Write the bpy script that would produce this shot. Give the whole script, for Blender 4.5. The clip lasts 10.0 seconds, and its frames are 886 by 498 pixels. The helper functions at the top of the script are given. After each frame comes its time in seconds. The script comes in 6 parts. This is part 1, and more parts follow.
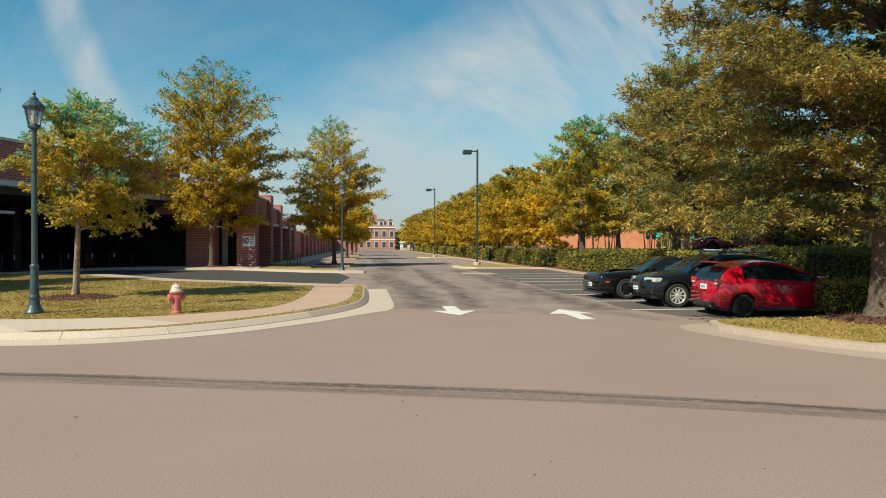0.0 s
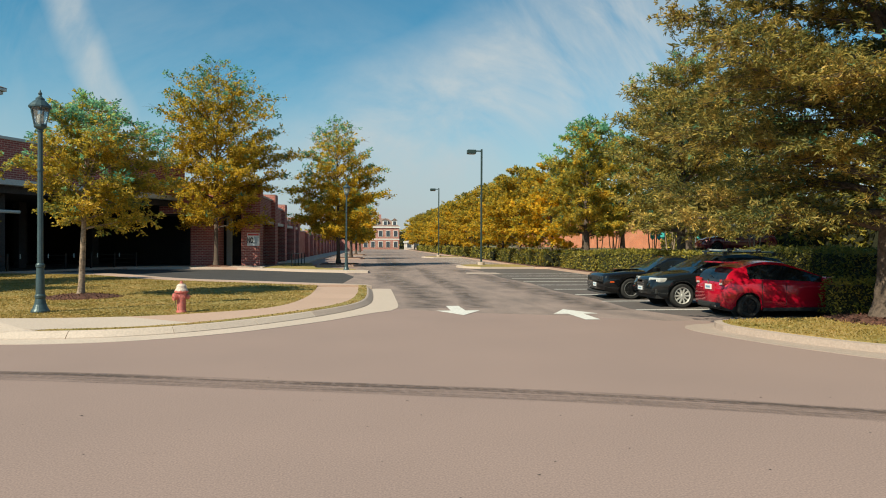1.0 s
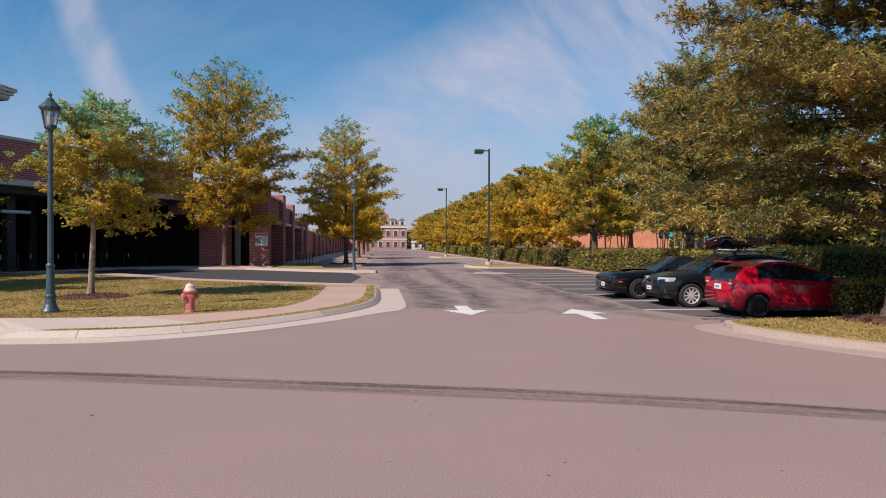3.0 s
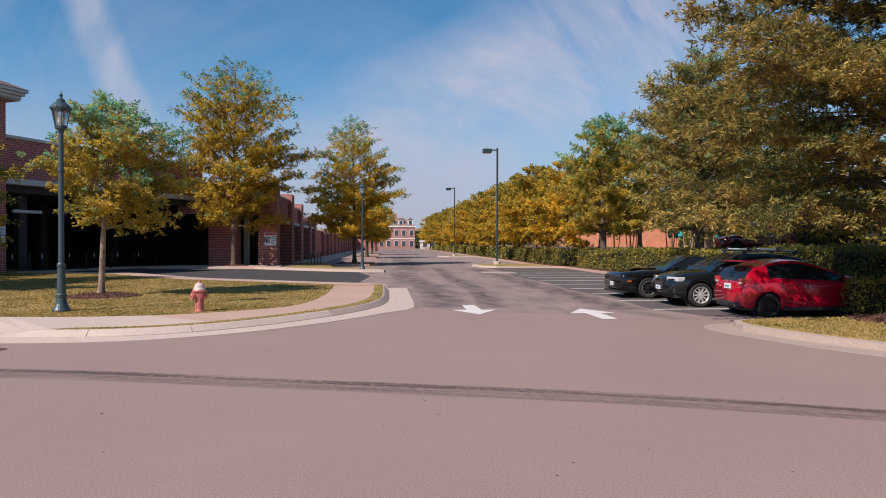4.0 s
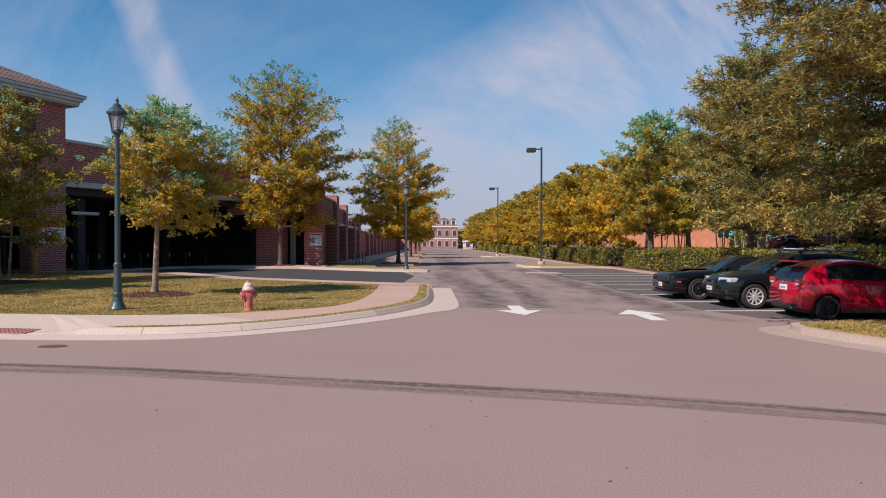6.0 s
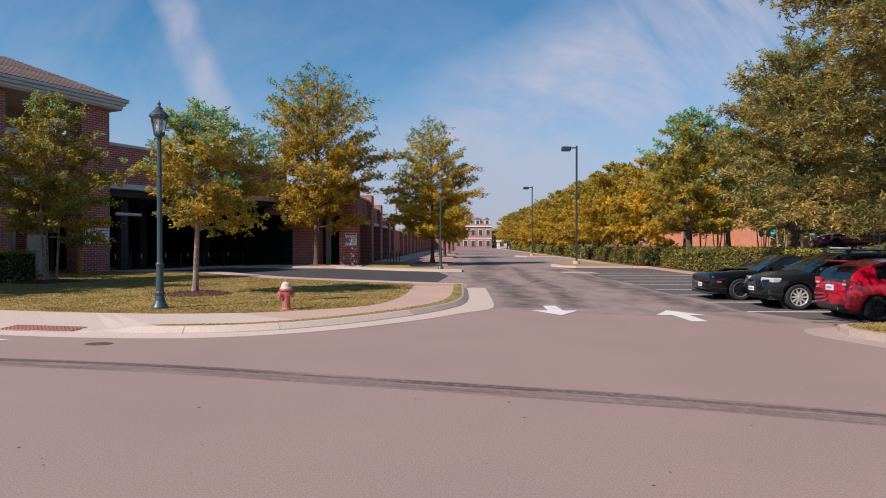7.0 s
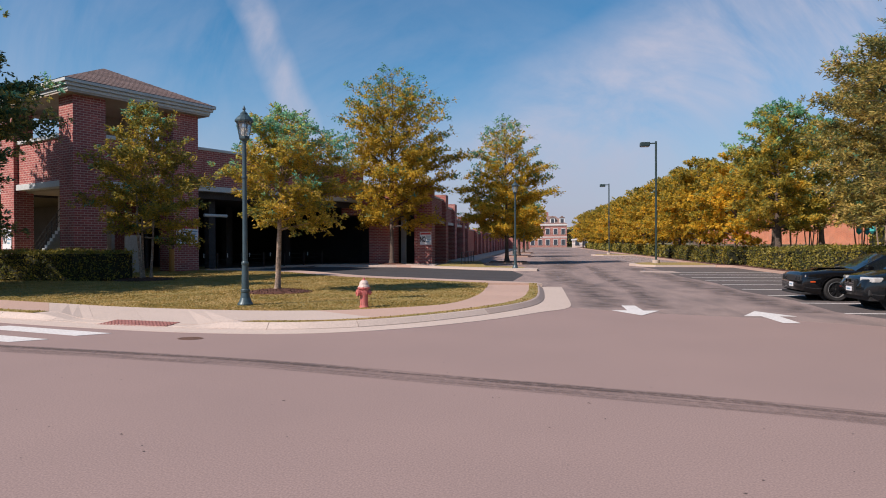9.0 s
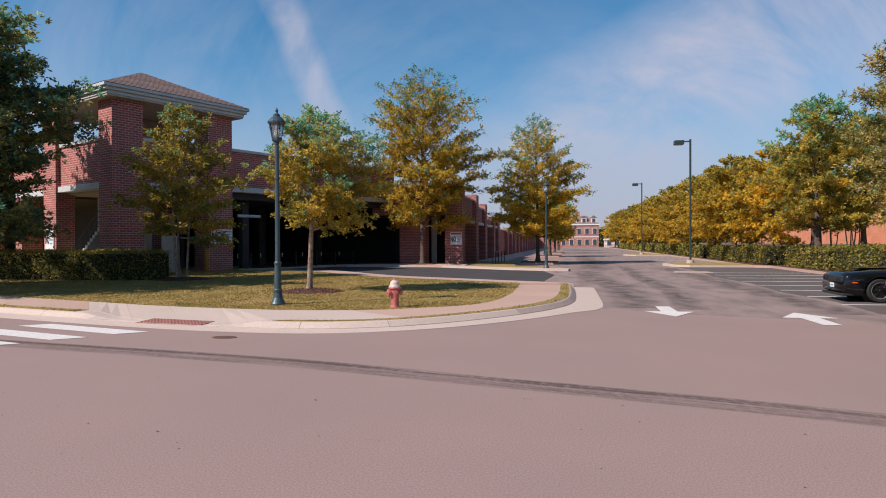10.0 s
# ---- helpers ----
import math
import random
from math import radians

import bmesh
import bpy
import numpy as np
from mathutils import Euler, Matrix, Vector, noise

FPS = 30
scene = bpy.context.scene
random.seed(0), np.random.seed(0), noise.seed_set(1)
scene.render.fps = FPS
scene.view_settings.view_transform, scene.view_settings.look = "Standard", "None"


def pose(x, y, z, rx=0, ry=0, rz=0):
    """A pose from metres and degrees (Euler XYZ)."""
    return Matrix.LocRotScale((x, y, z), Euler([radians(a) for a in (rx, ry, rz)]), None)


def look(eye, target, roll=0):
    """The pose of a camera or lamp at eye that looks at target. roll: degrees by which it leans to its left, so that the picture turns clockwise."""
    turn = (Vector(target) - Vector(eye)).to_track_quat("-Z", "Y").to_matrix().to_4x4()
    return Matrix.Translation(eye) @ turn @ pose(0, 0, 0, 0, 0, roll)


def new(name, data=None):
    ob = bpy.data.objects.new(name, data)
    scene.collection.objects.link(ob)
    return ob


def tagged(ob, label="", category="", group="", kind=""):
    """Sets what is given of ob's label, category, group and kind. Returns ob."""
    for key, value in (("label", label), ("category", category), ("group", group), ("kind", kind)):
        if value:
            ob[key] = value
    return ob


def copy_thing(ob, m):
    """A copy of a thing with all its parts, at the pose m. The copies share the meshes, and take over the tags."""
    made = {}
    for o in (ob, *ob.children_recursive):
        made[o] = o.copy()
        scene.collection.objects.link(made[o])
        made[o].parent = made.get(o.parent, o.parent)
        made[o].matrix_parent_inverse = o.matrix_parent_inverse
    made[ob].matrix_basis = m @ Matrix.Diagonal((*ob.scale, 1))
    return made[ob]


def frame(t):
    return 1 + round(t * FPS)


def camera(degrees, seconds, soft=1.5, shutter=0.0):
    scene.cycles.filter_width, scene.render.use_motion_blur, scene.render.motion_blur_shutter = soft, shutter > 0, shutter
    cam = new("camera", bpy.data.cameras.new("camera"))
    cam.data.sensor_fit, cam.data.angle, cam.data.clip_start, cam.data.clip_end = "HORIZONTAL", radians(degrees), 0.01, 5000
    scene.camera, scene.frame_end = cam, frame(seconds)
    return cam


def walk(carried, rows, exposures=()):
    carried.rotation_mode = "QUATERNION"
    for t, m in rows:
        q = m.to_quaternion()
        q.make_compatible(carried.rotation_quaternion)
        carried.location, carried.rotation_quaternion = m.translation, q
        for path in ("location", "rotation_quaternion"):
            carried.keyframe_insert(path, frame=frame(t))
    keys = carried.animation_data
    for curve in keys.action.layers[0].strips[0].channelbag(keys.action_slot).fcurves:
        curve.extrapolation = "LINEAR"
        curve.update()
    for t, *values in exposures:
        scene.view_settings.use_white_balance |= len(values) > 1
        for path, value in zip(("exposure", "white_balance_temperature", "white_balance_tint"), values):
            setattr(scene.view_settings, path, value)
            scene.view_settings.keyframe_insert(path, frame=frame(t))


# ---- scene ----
cam = camera(68.4, 10.0, soft=1.0)
# seconds, eye x, y, z, yaw, pitch, roll; the lane runs along +y
ROWS = [
    (0.0, -0.000, -0.000, 1.880, -6.60, -0.35, 0.14),
    (0.5, -0.007, -0.001, 1.881, -6.44, -0.36, 0.16),
    (1.0, -0.008, -0.003, 1.880, -6.25, -0.37, 0.21),
    (1.5, -0.010, 0.004, 1.879, -6.08, -0.37, 0.21),
    (2.0, -0.014, 0.009, 1.879, -5.93, -0.37, 0.17),
    (2.5, -0.017, 0.013, 1.879, -5.79, -0.37, 0.15),
    (4.0, -0.012, 0.025, 1.878, -4.87, -0.44, 0.12),
    (4.5, -0.020, 0.041, 1.877, -4.28, -0.45, 0.08),
    (5.0, -0.028, 0.056, 1.874, -3.50, -0.43, 0.09),
    (6.5, -0.083, 0.103, 1.877, 0.36, -0.45, 0.01),
    (7.0, -0.106, 0.112, 1.877, 1.85, -0.47, -0.03),
    (7.5, -0.120, 0.111, 1.872, 3.31, -0.49, -0.06),
    (8.0, -0.131, 0.110, 1.866, 4.86, -0.50, -0.10),
    (8.5, -0.145, 0.112, 1.864, 6.60, -0.50, -0.16),
    (9.0, -0.151, 0.118, 1.866, 8.33, -0.53, -0.23),
    (9.5, -0.162, 0.132, 1.867, 9.86, -0.53, -0.27),
    (10.0, -0.162, 0.149, 1.867, 11.00, -0.52, -0.28),
]
walk(cam, [(t, pose(x, y, z, 90 + pitch, 0, yaw) @ pose(0, 0, 0, 0, 0, roll)) for t, x, y, z, yaw, pitch, roll in ROWS],
     exposures=[(0.0, 0.34, 7450, -5), (0.8, 0.34, 7450, -5), (1.2, 0.33, 7250, 2), (1.6, 0.27, 7000, 12), (2.0, 0.17, 6640, 18), (10.0, 0.17, 6640, 18)])

# ---- world and sun ----
SUN_EL, SUN_AZ = radians(43), radians(-129)      # azimuth from +y towards +x: the sun stands on the -x side
world = bpy.data.worlds.new("sky")
scene.world = world
world.use_nodes = True
wn, wl = world.node_tree.nodes, world.node_tree.links
wn.clear()
sky = wn.new("ShaderNodeTexSky")
sky.sky_type, sky.sun_disc, sky.sun_elevation, sky.sun_rotation = "NISHITA", False, SUN_EL, SUN_AZ
sky.air_density, sky.dust_density, sky.ozone_density = 1.0, 0.15, 4.0


def wmath(op, a, b=None, c=None):
    n = wn.new("ShaderNodeMath")
    n.operation = op
    for i, v in enumerate((a, b, c)):
        if v is None:
            continue
        if isinstance(v, (int, float)):
            n.inputs[i].default_value = v
        else:
            wl.new(v, n.inputs[i])
    return n.outputs[0]


wtc = wn.new("ShaderNodeTexCoord")


def wisp(a_dir, b_dir, width, scale, seed, lo, hi, stretch=2.6):
    """A band of thin cloud along the great circle through two directions."""
    nrm = Vector(a_dir).cross(Vector(b_dir)).normalized()
    mid = (Vector(a_dir).normalized() + Vector(b_dir).normalized()).normalized()
    ns = wn.new("ShaderNodeTexNoise")
    ns.inputs["Scale"].default_value, ns.inputs["Detail"].default_value = 3.0, 4
    wl.new(wtc.outputs["Generated"], ns.inputs["Vector"])
    d = wn.new("ShaderNodeVectorMath")
    d.operation = "DOT_PRODUCT"
    d.inputs[1].default_value = nrm
    wl.new(wtc.outputs["Generated"], d.inputs[0])
    off = wmath("MULTIPLY_ADD", ns.outputs["Fac"], 0.10, -0.05)
    dist = wmath("ABSOLUTE", wmath("ADD", d.outputs["Value"], off))
    band = wmath("SUBTRACT", 1.0, wmath("MINIMUM", wmath("DIVIDE", dist, width), 1.0))
    band = wmath("SMOOTH_MIN", wmath("MULTIPLY", band, 1.5), 1.0, 0.3)
    mp = wn.new("ShaderNodeMapping")
    u = Vector(mid).cross(nrm)
    q = Matrix((u, nrm, mid)).transposed().to_quaternion().inverted()
    mp.inputs["Rotation"].default_value = q.to_euler()
    mp.inputs["Scale"].default_value = (1.0, stretch, 1.0)
    mp.inputs["Location"].default_value = (seed, seed * 0.7, 0)
    wl.new(wtc.outputs["Generated"], mp.inputs["Vector"])
    n2 = wn.new("ShaderNodeTexNoise")
    n2.inputs["Scale"].default_value, n2.inputs["Detail"].default_value, n2.inputs["Roughness"].default_value = scale, 7, 0.6
    n2.inputs["Distortion"].default_value = 0.5
    wl.new(mp.outputs["Vector"], n2.inputs["Vector"])
    mr = wn.new("ShaderNodeMapRange")
    mr.inputs["From Min"].default_value, mr.inputs["From Max"].default_value = lo, hi
    wl.new(n2.outputs["Fac"], mr.inputs["Value"])
    return wmath("MULTIPLY", band, mr.outputs["Result"])


def heading(az, el):
    return (math.sin(radians(az)) * math.cos(radians(el)), math.cos(radians(az)) * math.cos(radians(el)), math.sin(radians(el)))


streak = wisp(heading(-25.4, 21), heading(-22.0, 10), 0.030, 7.0, 1.3, 0.27, 0.66)
veil = wisp(heading(20.5, 17.6), heading(2.0, 7.4), 0.155, 4.0, 4.1, 0.30, 0.74, 5.5)
veil2 = wisp(heading(-35, 12), heading(30, 8), 0.24, 2.5, 7.7, 0.40, 0.72, 5.0)
cover = wmath("MINIMUM", wmath("ADD", wmath("MULTIPLY", streak, 0.55), wmath("ADD", wmath("MULTIPLY", veil, 0.88), wmath("MULTIPLY", veil2, 0.28))), 0.8)
wmix = wn.new("ShaderNodeMix")
wmix.data_type = "RGBA"
wl.new(cover, wmix.inputs["Factor"])
deep = wn.new("ShaderNodeHueSaturation")
deep.inputs["Hue"].default_value, deep.inputs["Saturation"].default_value, deep.inputs["Value"].default_value = 0.487, 1.27, 0.90
wl.new(sky.outputs["Color"], deep.inputs["Color"])
wl.new(deep.outputs["Color"], wmix.inputs[6])
wmix.inputs[7].default_value = (4.6, 4.6, 5.2, 1)
bg = wn.new("ShaderNodeBackground")
bg.inputs["Strength"].default_value = 0.115
wout = wn.new("ShaderNodeOutputWorld")
# thin haze that veils the lowest sky
low = wn.new("ShaderNodeSeparateXYZ")
wl.new(wtc.outputs["Generated"], low.inputs[0])
fade = wn.new("ShaderNodeMapRange")
fade.interpolation_type = "SMOOTHSTEP"
fade.inputs["From Min"].default_value, fade.inputs["From Max"].default_value = 0.0, 0.26
fade.inputs["To Min"].default_value, fade.inputs["To Max"].default_value = 0.85, 0.0
wl.new(low.outputs["Z"], fade.inputs["Value"])
haze = wn.new("ShaderNodeMix")
haze.data_type = "RGBA"
haze.inputs[7].default_value = (2.8, 3.2, 4.2, 1)
wl.new(fade.outputs["Result"], haze.inputs["Factor"])
wl.new(wmix.outputs[2], haze.inputs[6])
wl.new(haze.outputs[2], bg.inputs["Color"])
wl.new(bg.outputs["Background"], wout.inputs["Surface"])

sun_data = bpy.data.lights.new("sun", "SUN")
sun_data.energy, sun_data.angle, sun_data.color = 5.0, radians(0.55), (1.0, 0.93, 0.83)
sun = new("sun", sun_data)
SUN_DIR = Vector((math.sin(SUN_AZ) * math.cos(SUN_EL), math.cos(SUN_AZ) * math.cos(SUN_EL), math.sin(SUN_EL)))
sun.matrix_world = look(SUN_DIR * 60, (0, 0, 0))

# ---- materials ----


def material(name, base, rough=0.7, vary=0.25, grain=30.0, coarse=1.2, bump=0.25, metal=0.0, tint=None, spec=0.5, coat=0.0, island=0.0, per_object=0.0, lo=0.35, hi=0.75, run=(1, 1, 1)):
    """A principled surface with fine grain and coarse stains in world-sized noise; tint: the stains' colour."""
    m = bpy.data.materials.new(name)
    m.use_nodes = True
    nt = m.node_tree
    nd, ln = nt.nodes, nt.links
    p = nd["Principled BSDF"]
    tc = nd.new("ShaderNodeNewGeometry")
    fine, big = nd.new("ShaderNodeTexNoise"), nd.new("ShaderNodeTexNoise")
    for n, s, d in ((fine, grain, 3), (big, coarse, 5)):
        n.inputs["Scale"].default_value, n.inputs["Detail"].default_value = s, d
        ln.new(tc.outputs["Position"], n.inputs["Vector"])
    if run != (1, 1, 1):                                 # stains drawn out along a direction
        long = nd.new("ShaderNodeMapping")
        long.inputs["Scale"].default_value = run
        ln.new(tc.outputs["Position"], long.inputs["Vector"])
        ln.new(long.outputs["Vector"], big.inputs["Vector"])
    t = tint or tuple(c * 0.55 for c in base)
    ramp = nd.new("ShaderNodeMapRange")
    ramp.inputs["From Min"].default_value, ramp.inputs["From Max"].default_value = lo, hi
    ramp.inputs["To Max"].default_value = min(1.0, vary * 2)
    ln.new(big.outputs["Fac"], ramp.inputs["Value"])
    mix = nd.new("ShaderNodeMix")
    mix.data_type = "RGBA"
    mix.inputs[6].default_value, mix.inputs[7].default_value = (*base, 1), (*t, 1)
    ln.new(ramp.outputs["Result"], mix.inputs["Factor"])
    fr = nd.new("ShaderNodeMapRange")
    fr.inputs["From Min"].default_value, fr.inputs["From Max"].default_value = 0.3, 0.7
    fr.inputs["To Min"].default_value, fr.inputs["To Max"].default_value = 1 - vary, 1 + vary
    ln.new(fine.outputs["Fac"], fr.inputs["Value"])
    hsv = nd.new("ShaderNodeHueSaturation")
    ln.new(mix.outputs[2], hsv.inputs["Color"])
    value = fr.outputs["Result"]
    for amount, node, socket in ((island, tc, "Random Per Island"), (per_object, nd.new("ShaderNodeObjectInfo"), "Random")):
        if amount:
            r = nd.new("ShaderNodeMapRange")
            r.inputs["To Min"].default_value, r.inputs["To Max"].default_value = 1 - amount, 1 + amount
            ln.new(node.outputs[socket], r.inputs["Value"])
            mu = nd.new("ShaderNodeMath")
            mu.operation = "MULTIPLY"
            ln.new(value, mu.inputs[0])
            ln.new(r.outputs["Result"], mu.inputs[1])
            value = mu.outputs[0]
    ln.new(value, hsv.inputs["Value"])
    ln.new(hsv.outputs["Color"], p.inputs["Base Color"])
    p.inputs["Roughness"].default_value, p.inputs["Metallic"].default_value = rough, metal
    p.inputs["Specular IOR Level"].default_value, p.inputs["Coat Weight"].default_value = spec, coat
    p.inputs["Coat Roughness"].default_value = 0.03
    if bump:
        b = nd.new("ShaderNodeBump")
        b.inputs["Strength"].default_value, b.inputs["Distance"].default_value = bump, 0.02
        ln.new(fine.outputs["Fac"], b.inputs["Height"])
        ln.new(b.outputs["Normal"], p.inputs["Normal"])
    return m


def brick_material(name, c1, c2, mortar, row=0.135, width=0.38, gap=0.017):
    """Running-bond brick on the object's own axes: along the wall and up."""
    m = bpy.data.materials.new(name)
    m.use_nodes = True
    nd, ln = m.node_tree.nodes, m.node_tree.links
    p = nd["Principled BSDF"]
    tc = nd.new("ShaderNodeTexCoord")
    sep, com = nd.new("ShaderNodeSeparateXYZ"), nd.new("ShaderNodeCombineXYZ")
    add = nd.new("ShaderNodeMath")
    ln.new(tc.outputs["Object"], sep.inputs[0])
    ln.new(sep.outputs["X"], add.inputs[0])
    ln.new(sep.outputs["Y"], add.inputs[1])
    ln.new(add.outputs[0], com.inputs["X"])
    ln.new(sep.outputs["Z"], com.inputs["Y"])
    br = nd.new("ShaderNodeTexBrick")
    br.inputs["Scale"].default_value = 1.0
    br.inputs["Brick Width"].default_value, br.inputs["Row Height"].default_value = width, row
    br.inputs["Mortar Size"].default_value, br.inputs["Mortar Smooth"].default_value = gap, 0.3
    br.inputs["Color1"].default_value, br.inputs["Color2"].default_value = (*c1, 1), (*c2, 1)
    br.inputs["Mortar"].default_value = (*mortar, 1)
    ln.new(com.outputs[0], br.inputs["Vector"])
    ns = nd.new("ShaderNodeTexNoise")
    ns.inputs["Scale"].default_value, ns.inputs["Detail"].default_value = 0.8, 6
    ln.new(tc.outputs["Object"], ns.inputs["Vector"])
    mr = nd.new("ShaderNodeMapRange")
    mr.inputs["To Min"].default_value, mr.inputs["To Max"].default_value = 0.7, 1.3
    ln.new(ns.outputs["Fac"], mr.inputs["Value"])
    hsv = nd.new("ShaderNodeHueSaturation")
    ln.new(br.outputs["Color"], hsv.inputs["Color"])
    ln.new(mr.outputs["Result"], hsv.inputs["Value"])
    ln.new(hsv.outputs["Color"], p.inputs["Base Color"])
    p.inputs["Roughness"].default_value = 0.85
    b = nd.new("ShaderNodeBump")
    b.invert = True
    b.inputs["Strength"].default_value, b.inputs["Distance"].default_value = 0.5, 0.01
    ln.new(br.outputs["Fac"], b.inputs["Height"])
    ln.new(b.outputs["Normal"], p.inputs["Normal"])
    return m


def leaf_material(name, dark, mid, light, through_light=0.35):
    """Leaves whose colour differs leaf by leaf and tree by tree, and that let light through."""
    m = bpy.data.materials.new(name)
    m.use_nodes = True
    nd, ln = m.node_tree.nodes, m.node_tree.links
    out = nd["Material Output"]
    p = nd["Principled BSDF"]
    geo, info = nd.new("ShaderNodeNewGeometry"), nd.new("ShaderNodeObjectInfo")
    ns = nd.new("ShaderNodeTexNoise")
    ns.inputs["Scale"].default_value, ns.inputs["Detail"].default_value = 0.9, 2
    ln.new(geo.outputs["Position"], ns.inputs["Vector"])
    mx = nd.new("ShaderNodeMath")
    mx.operation = "MULTIPLY_ADD"
    mx.inputs[1].default_value = 0.55
    ln.new(geo.outputs["Random Per Island"], mx.inputs[0])
    m2 = nd.new("ShaderNodeMath")
    m2.operation = "MULTIPLY_ADD"
    m2.inputs[1].default_value, m2.inputs[2].default_value = 1.3, -0.42
    ln.new(ns.outputs["Fac"], m2.inputs[0])
    ln.new(m2.outputs[0], mx.inputs[2])
    cr = nd.new("ShaderNodeValToRGB")
    cr.color_ramp.elements[0].color, cr.color_ramp.elements[1].color = (*dark, 1), (*light, 1)
    cr.color_ramp.elements[0].position, cr.color_ramp.elements[1].position = 0.12, 0.98
    e = cr.color_ramp.elements.new(0.55)
    e.color = (*mid, 1)
    ln.new(mx.outputs[0], cr.inputs["Fac"])
    hsv = nd.new("ShaderNodeHueSaturation")
    r = nd.new("ShaderNodeMapRange")
    r.inputs["To Min"].default_value, r.inputs["To Max"].default_value = 0.82, 1.18
    ln.new(info.outputs["Random"], r.inputs["Value"])
    ln.new(r.outputs["Result"], hsv.inputs["Value"])
    ln.new(cr.outputs["Color"], hsv.inputs["Color"])
    ln.new(hsv.outputs["Color"], p.inputs["Base Color"])
    p.inputs["Roughness"].default_value = 0.5
    p.inputs["Specular IOR Level"].default_value = 0.3
    tr = nd.new("ShaderNodeBsdfTranslucent")
    ln.new(hsv.outputs["Color"], tr.inputs["Color"])
    sh = nd.new("ShaderNodeMixShader")
    sh.inputs[0].default_value = through_light
    ln.new(p.outputs[0], sh.inputs[1])
    ln.new(tr.outputs[0], sh.inputs[2])
    ln.new(sh.outputs[0], out.inputs["Surface"])
    return m


def glass_material(name, colour, rough=0.03):
    m = bpy.data.materials.new(name)
    m.use_nodes = True
    p = m.node_tree.nodes["Principled BSDF"]
    p.inputs["Base Color"].default_value = (*colour, 1)
    p.inputs["Roughness"].default_value = rough
    p.inputs["Transmission Weight"].default_value = 0.85
    p.inputs["IOR"].default_value = 1.45
    return m


STREET = material("street_asphalt", (0.292, 0.206, 0.184), 0.88, 0.2, 55, 0.35, 0.13, tint=(0.225, 0.163, 0.150), spec=0.3)
LANE = material("lane_asphalt", (0.285, 0.214, 0.192), 0.9, 0.34, 45, 1.1, 0.5, tint=(0.135, 0.11, 0.105), lo=0.40, hi=0.70, spec=0.25, run=(1.2, 0.4, 1))
DRIVE = material("drive_asphalt", (0.066, 0.062, 0.064), 0.95, 0.2, 40, 0.7, 0.5, spec=0.2)
CONCRETE = material("concrete", (0.50, 0.40, 0.34), 0.85, 0.11, 25, 0.9, 0.3, tint=(0.38, 0.31, 0.26), per_object=0.06)
CONCRETE_TAN = material("tan_concrete", (0.46, 0.305, 0.24), 0.85, 0.12, 25, 0.9, 0.3, tint=(0.36, 0.26, 0.20), per_object=0.05)
CONCRETE_DARK = material("weathered_concrete", (0.40, 0.31, 0.265), 0.9, 0.11, 25, 2.0, 0.35, tint=(0.22, 0.165, 0.14), per_object=0.08)
GRASS = material("grass_ground", (0.235, 0.185, 0.052), 0.95, 0.35, 18, 0.8, 0.8, tint=(0.40, 0.25, 0.09), lo=0.4, hi=0.66)
BLADE = leaf_material("grass_blade", (0.23, 0.18, 0.05), (0.38, 0.27, 0.085), (0.52, 0.345, 0.14), 0.5)
MULCH = material("mulch", (0.105, 0.042, 0.028), 0.95, 0.5, 25, 4, 1.0, island=0.35)
SOIL = material("far_ground", (0.16, 0.14, 0.06), 0.95, 0.3, 3, 0.05, 0.3)
PAINT_WHITE = material("road_paint", (0.66, 0.63, 0.60), 0.7, 0.16, 18, 3, 0.2, tint=(0.5, 0.46, 0.42))
BRICK = brick_material("red_brick", (0.40, 0.10, 0.085), (0.25, 0.066, 0.06), (0.52, 0.34, 0.29))
BRICK_FAR = brick_material("far_brick", (0.42, 0.15, 0.125), (0.35, 0.12, 0.10), (0.48, 0.33, 0.28))
BRICK_ORANGE = brick_material("orange_brick", (0.62, 0.20, 0.10), (0.52, 0.16, 0.085), (0.6, 0.35, 0.25))
STONE_TRIM = material("pale_trim", (0.52, 0.54, 0.53), 0.7, 0.1, 15, 1.0, 0.15)
WHITE_TRIM = material("white_trim", (0.74, 0.72, 0.69), 0.6, 0.08, 15, 1.0, 0.1)
SHINGLE = material("shingle", (0.22, 0.145, 0.125), 0.9, 0.25, 30, 2, 0.5, island=0.18, per_object=0.18)
# deck interior: the shade of the open bays put into a near-black base
DECK_SHADED = material("shaded_deck_concrete", (0.055, 0.050, 0.050), 0.9, 0.25, 12, 0.8, 0.3)
SOFFIT = material("soffit", (0.42, 0.36, 0.30), 0.85, 0.1, 10, 1, 0.1)
POST_GREEN = material("post_paint", (0.050, 0.085, 0.098), 0.42, 0.2, 30, 4, 0.12, metal=0.2)
POLE_DARK = material("pole_paint", (0.036, 0.062, 0.06), 0.5, 0.15, 30, 4, 0.1, metal=0.3)
LANTERN_GLASS = glass_material("lantern_glass", (0.85, 0.85, 0.8), 0.15)
BARK = material("bark", (0.115, 0.082, 0.064), 0.95, 0.45, 14, 3, 1.0, tint=(0.07, 0.05, 0.04))
BARK_PALE = material("pale_bark", (0.34, 0.25, 0.19), 0.95, 0.45, 16, 3.5, 1.0, tint=(0.12, 0.085, 0.065))
LEAF_GOLD = leaf_material("gold_leaf", (0.25, 0.25, 0.05), (0.76, 0.49, 0.05), (0.92, 0.62, 0.10), 0.62)
LEAF_OLIVE = leaf_material("olive_leaf", (0.13, 0.18, 0.06), (0.46, 0.35, 0.055), (0.86, 0.56, 0.10), 0.58)
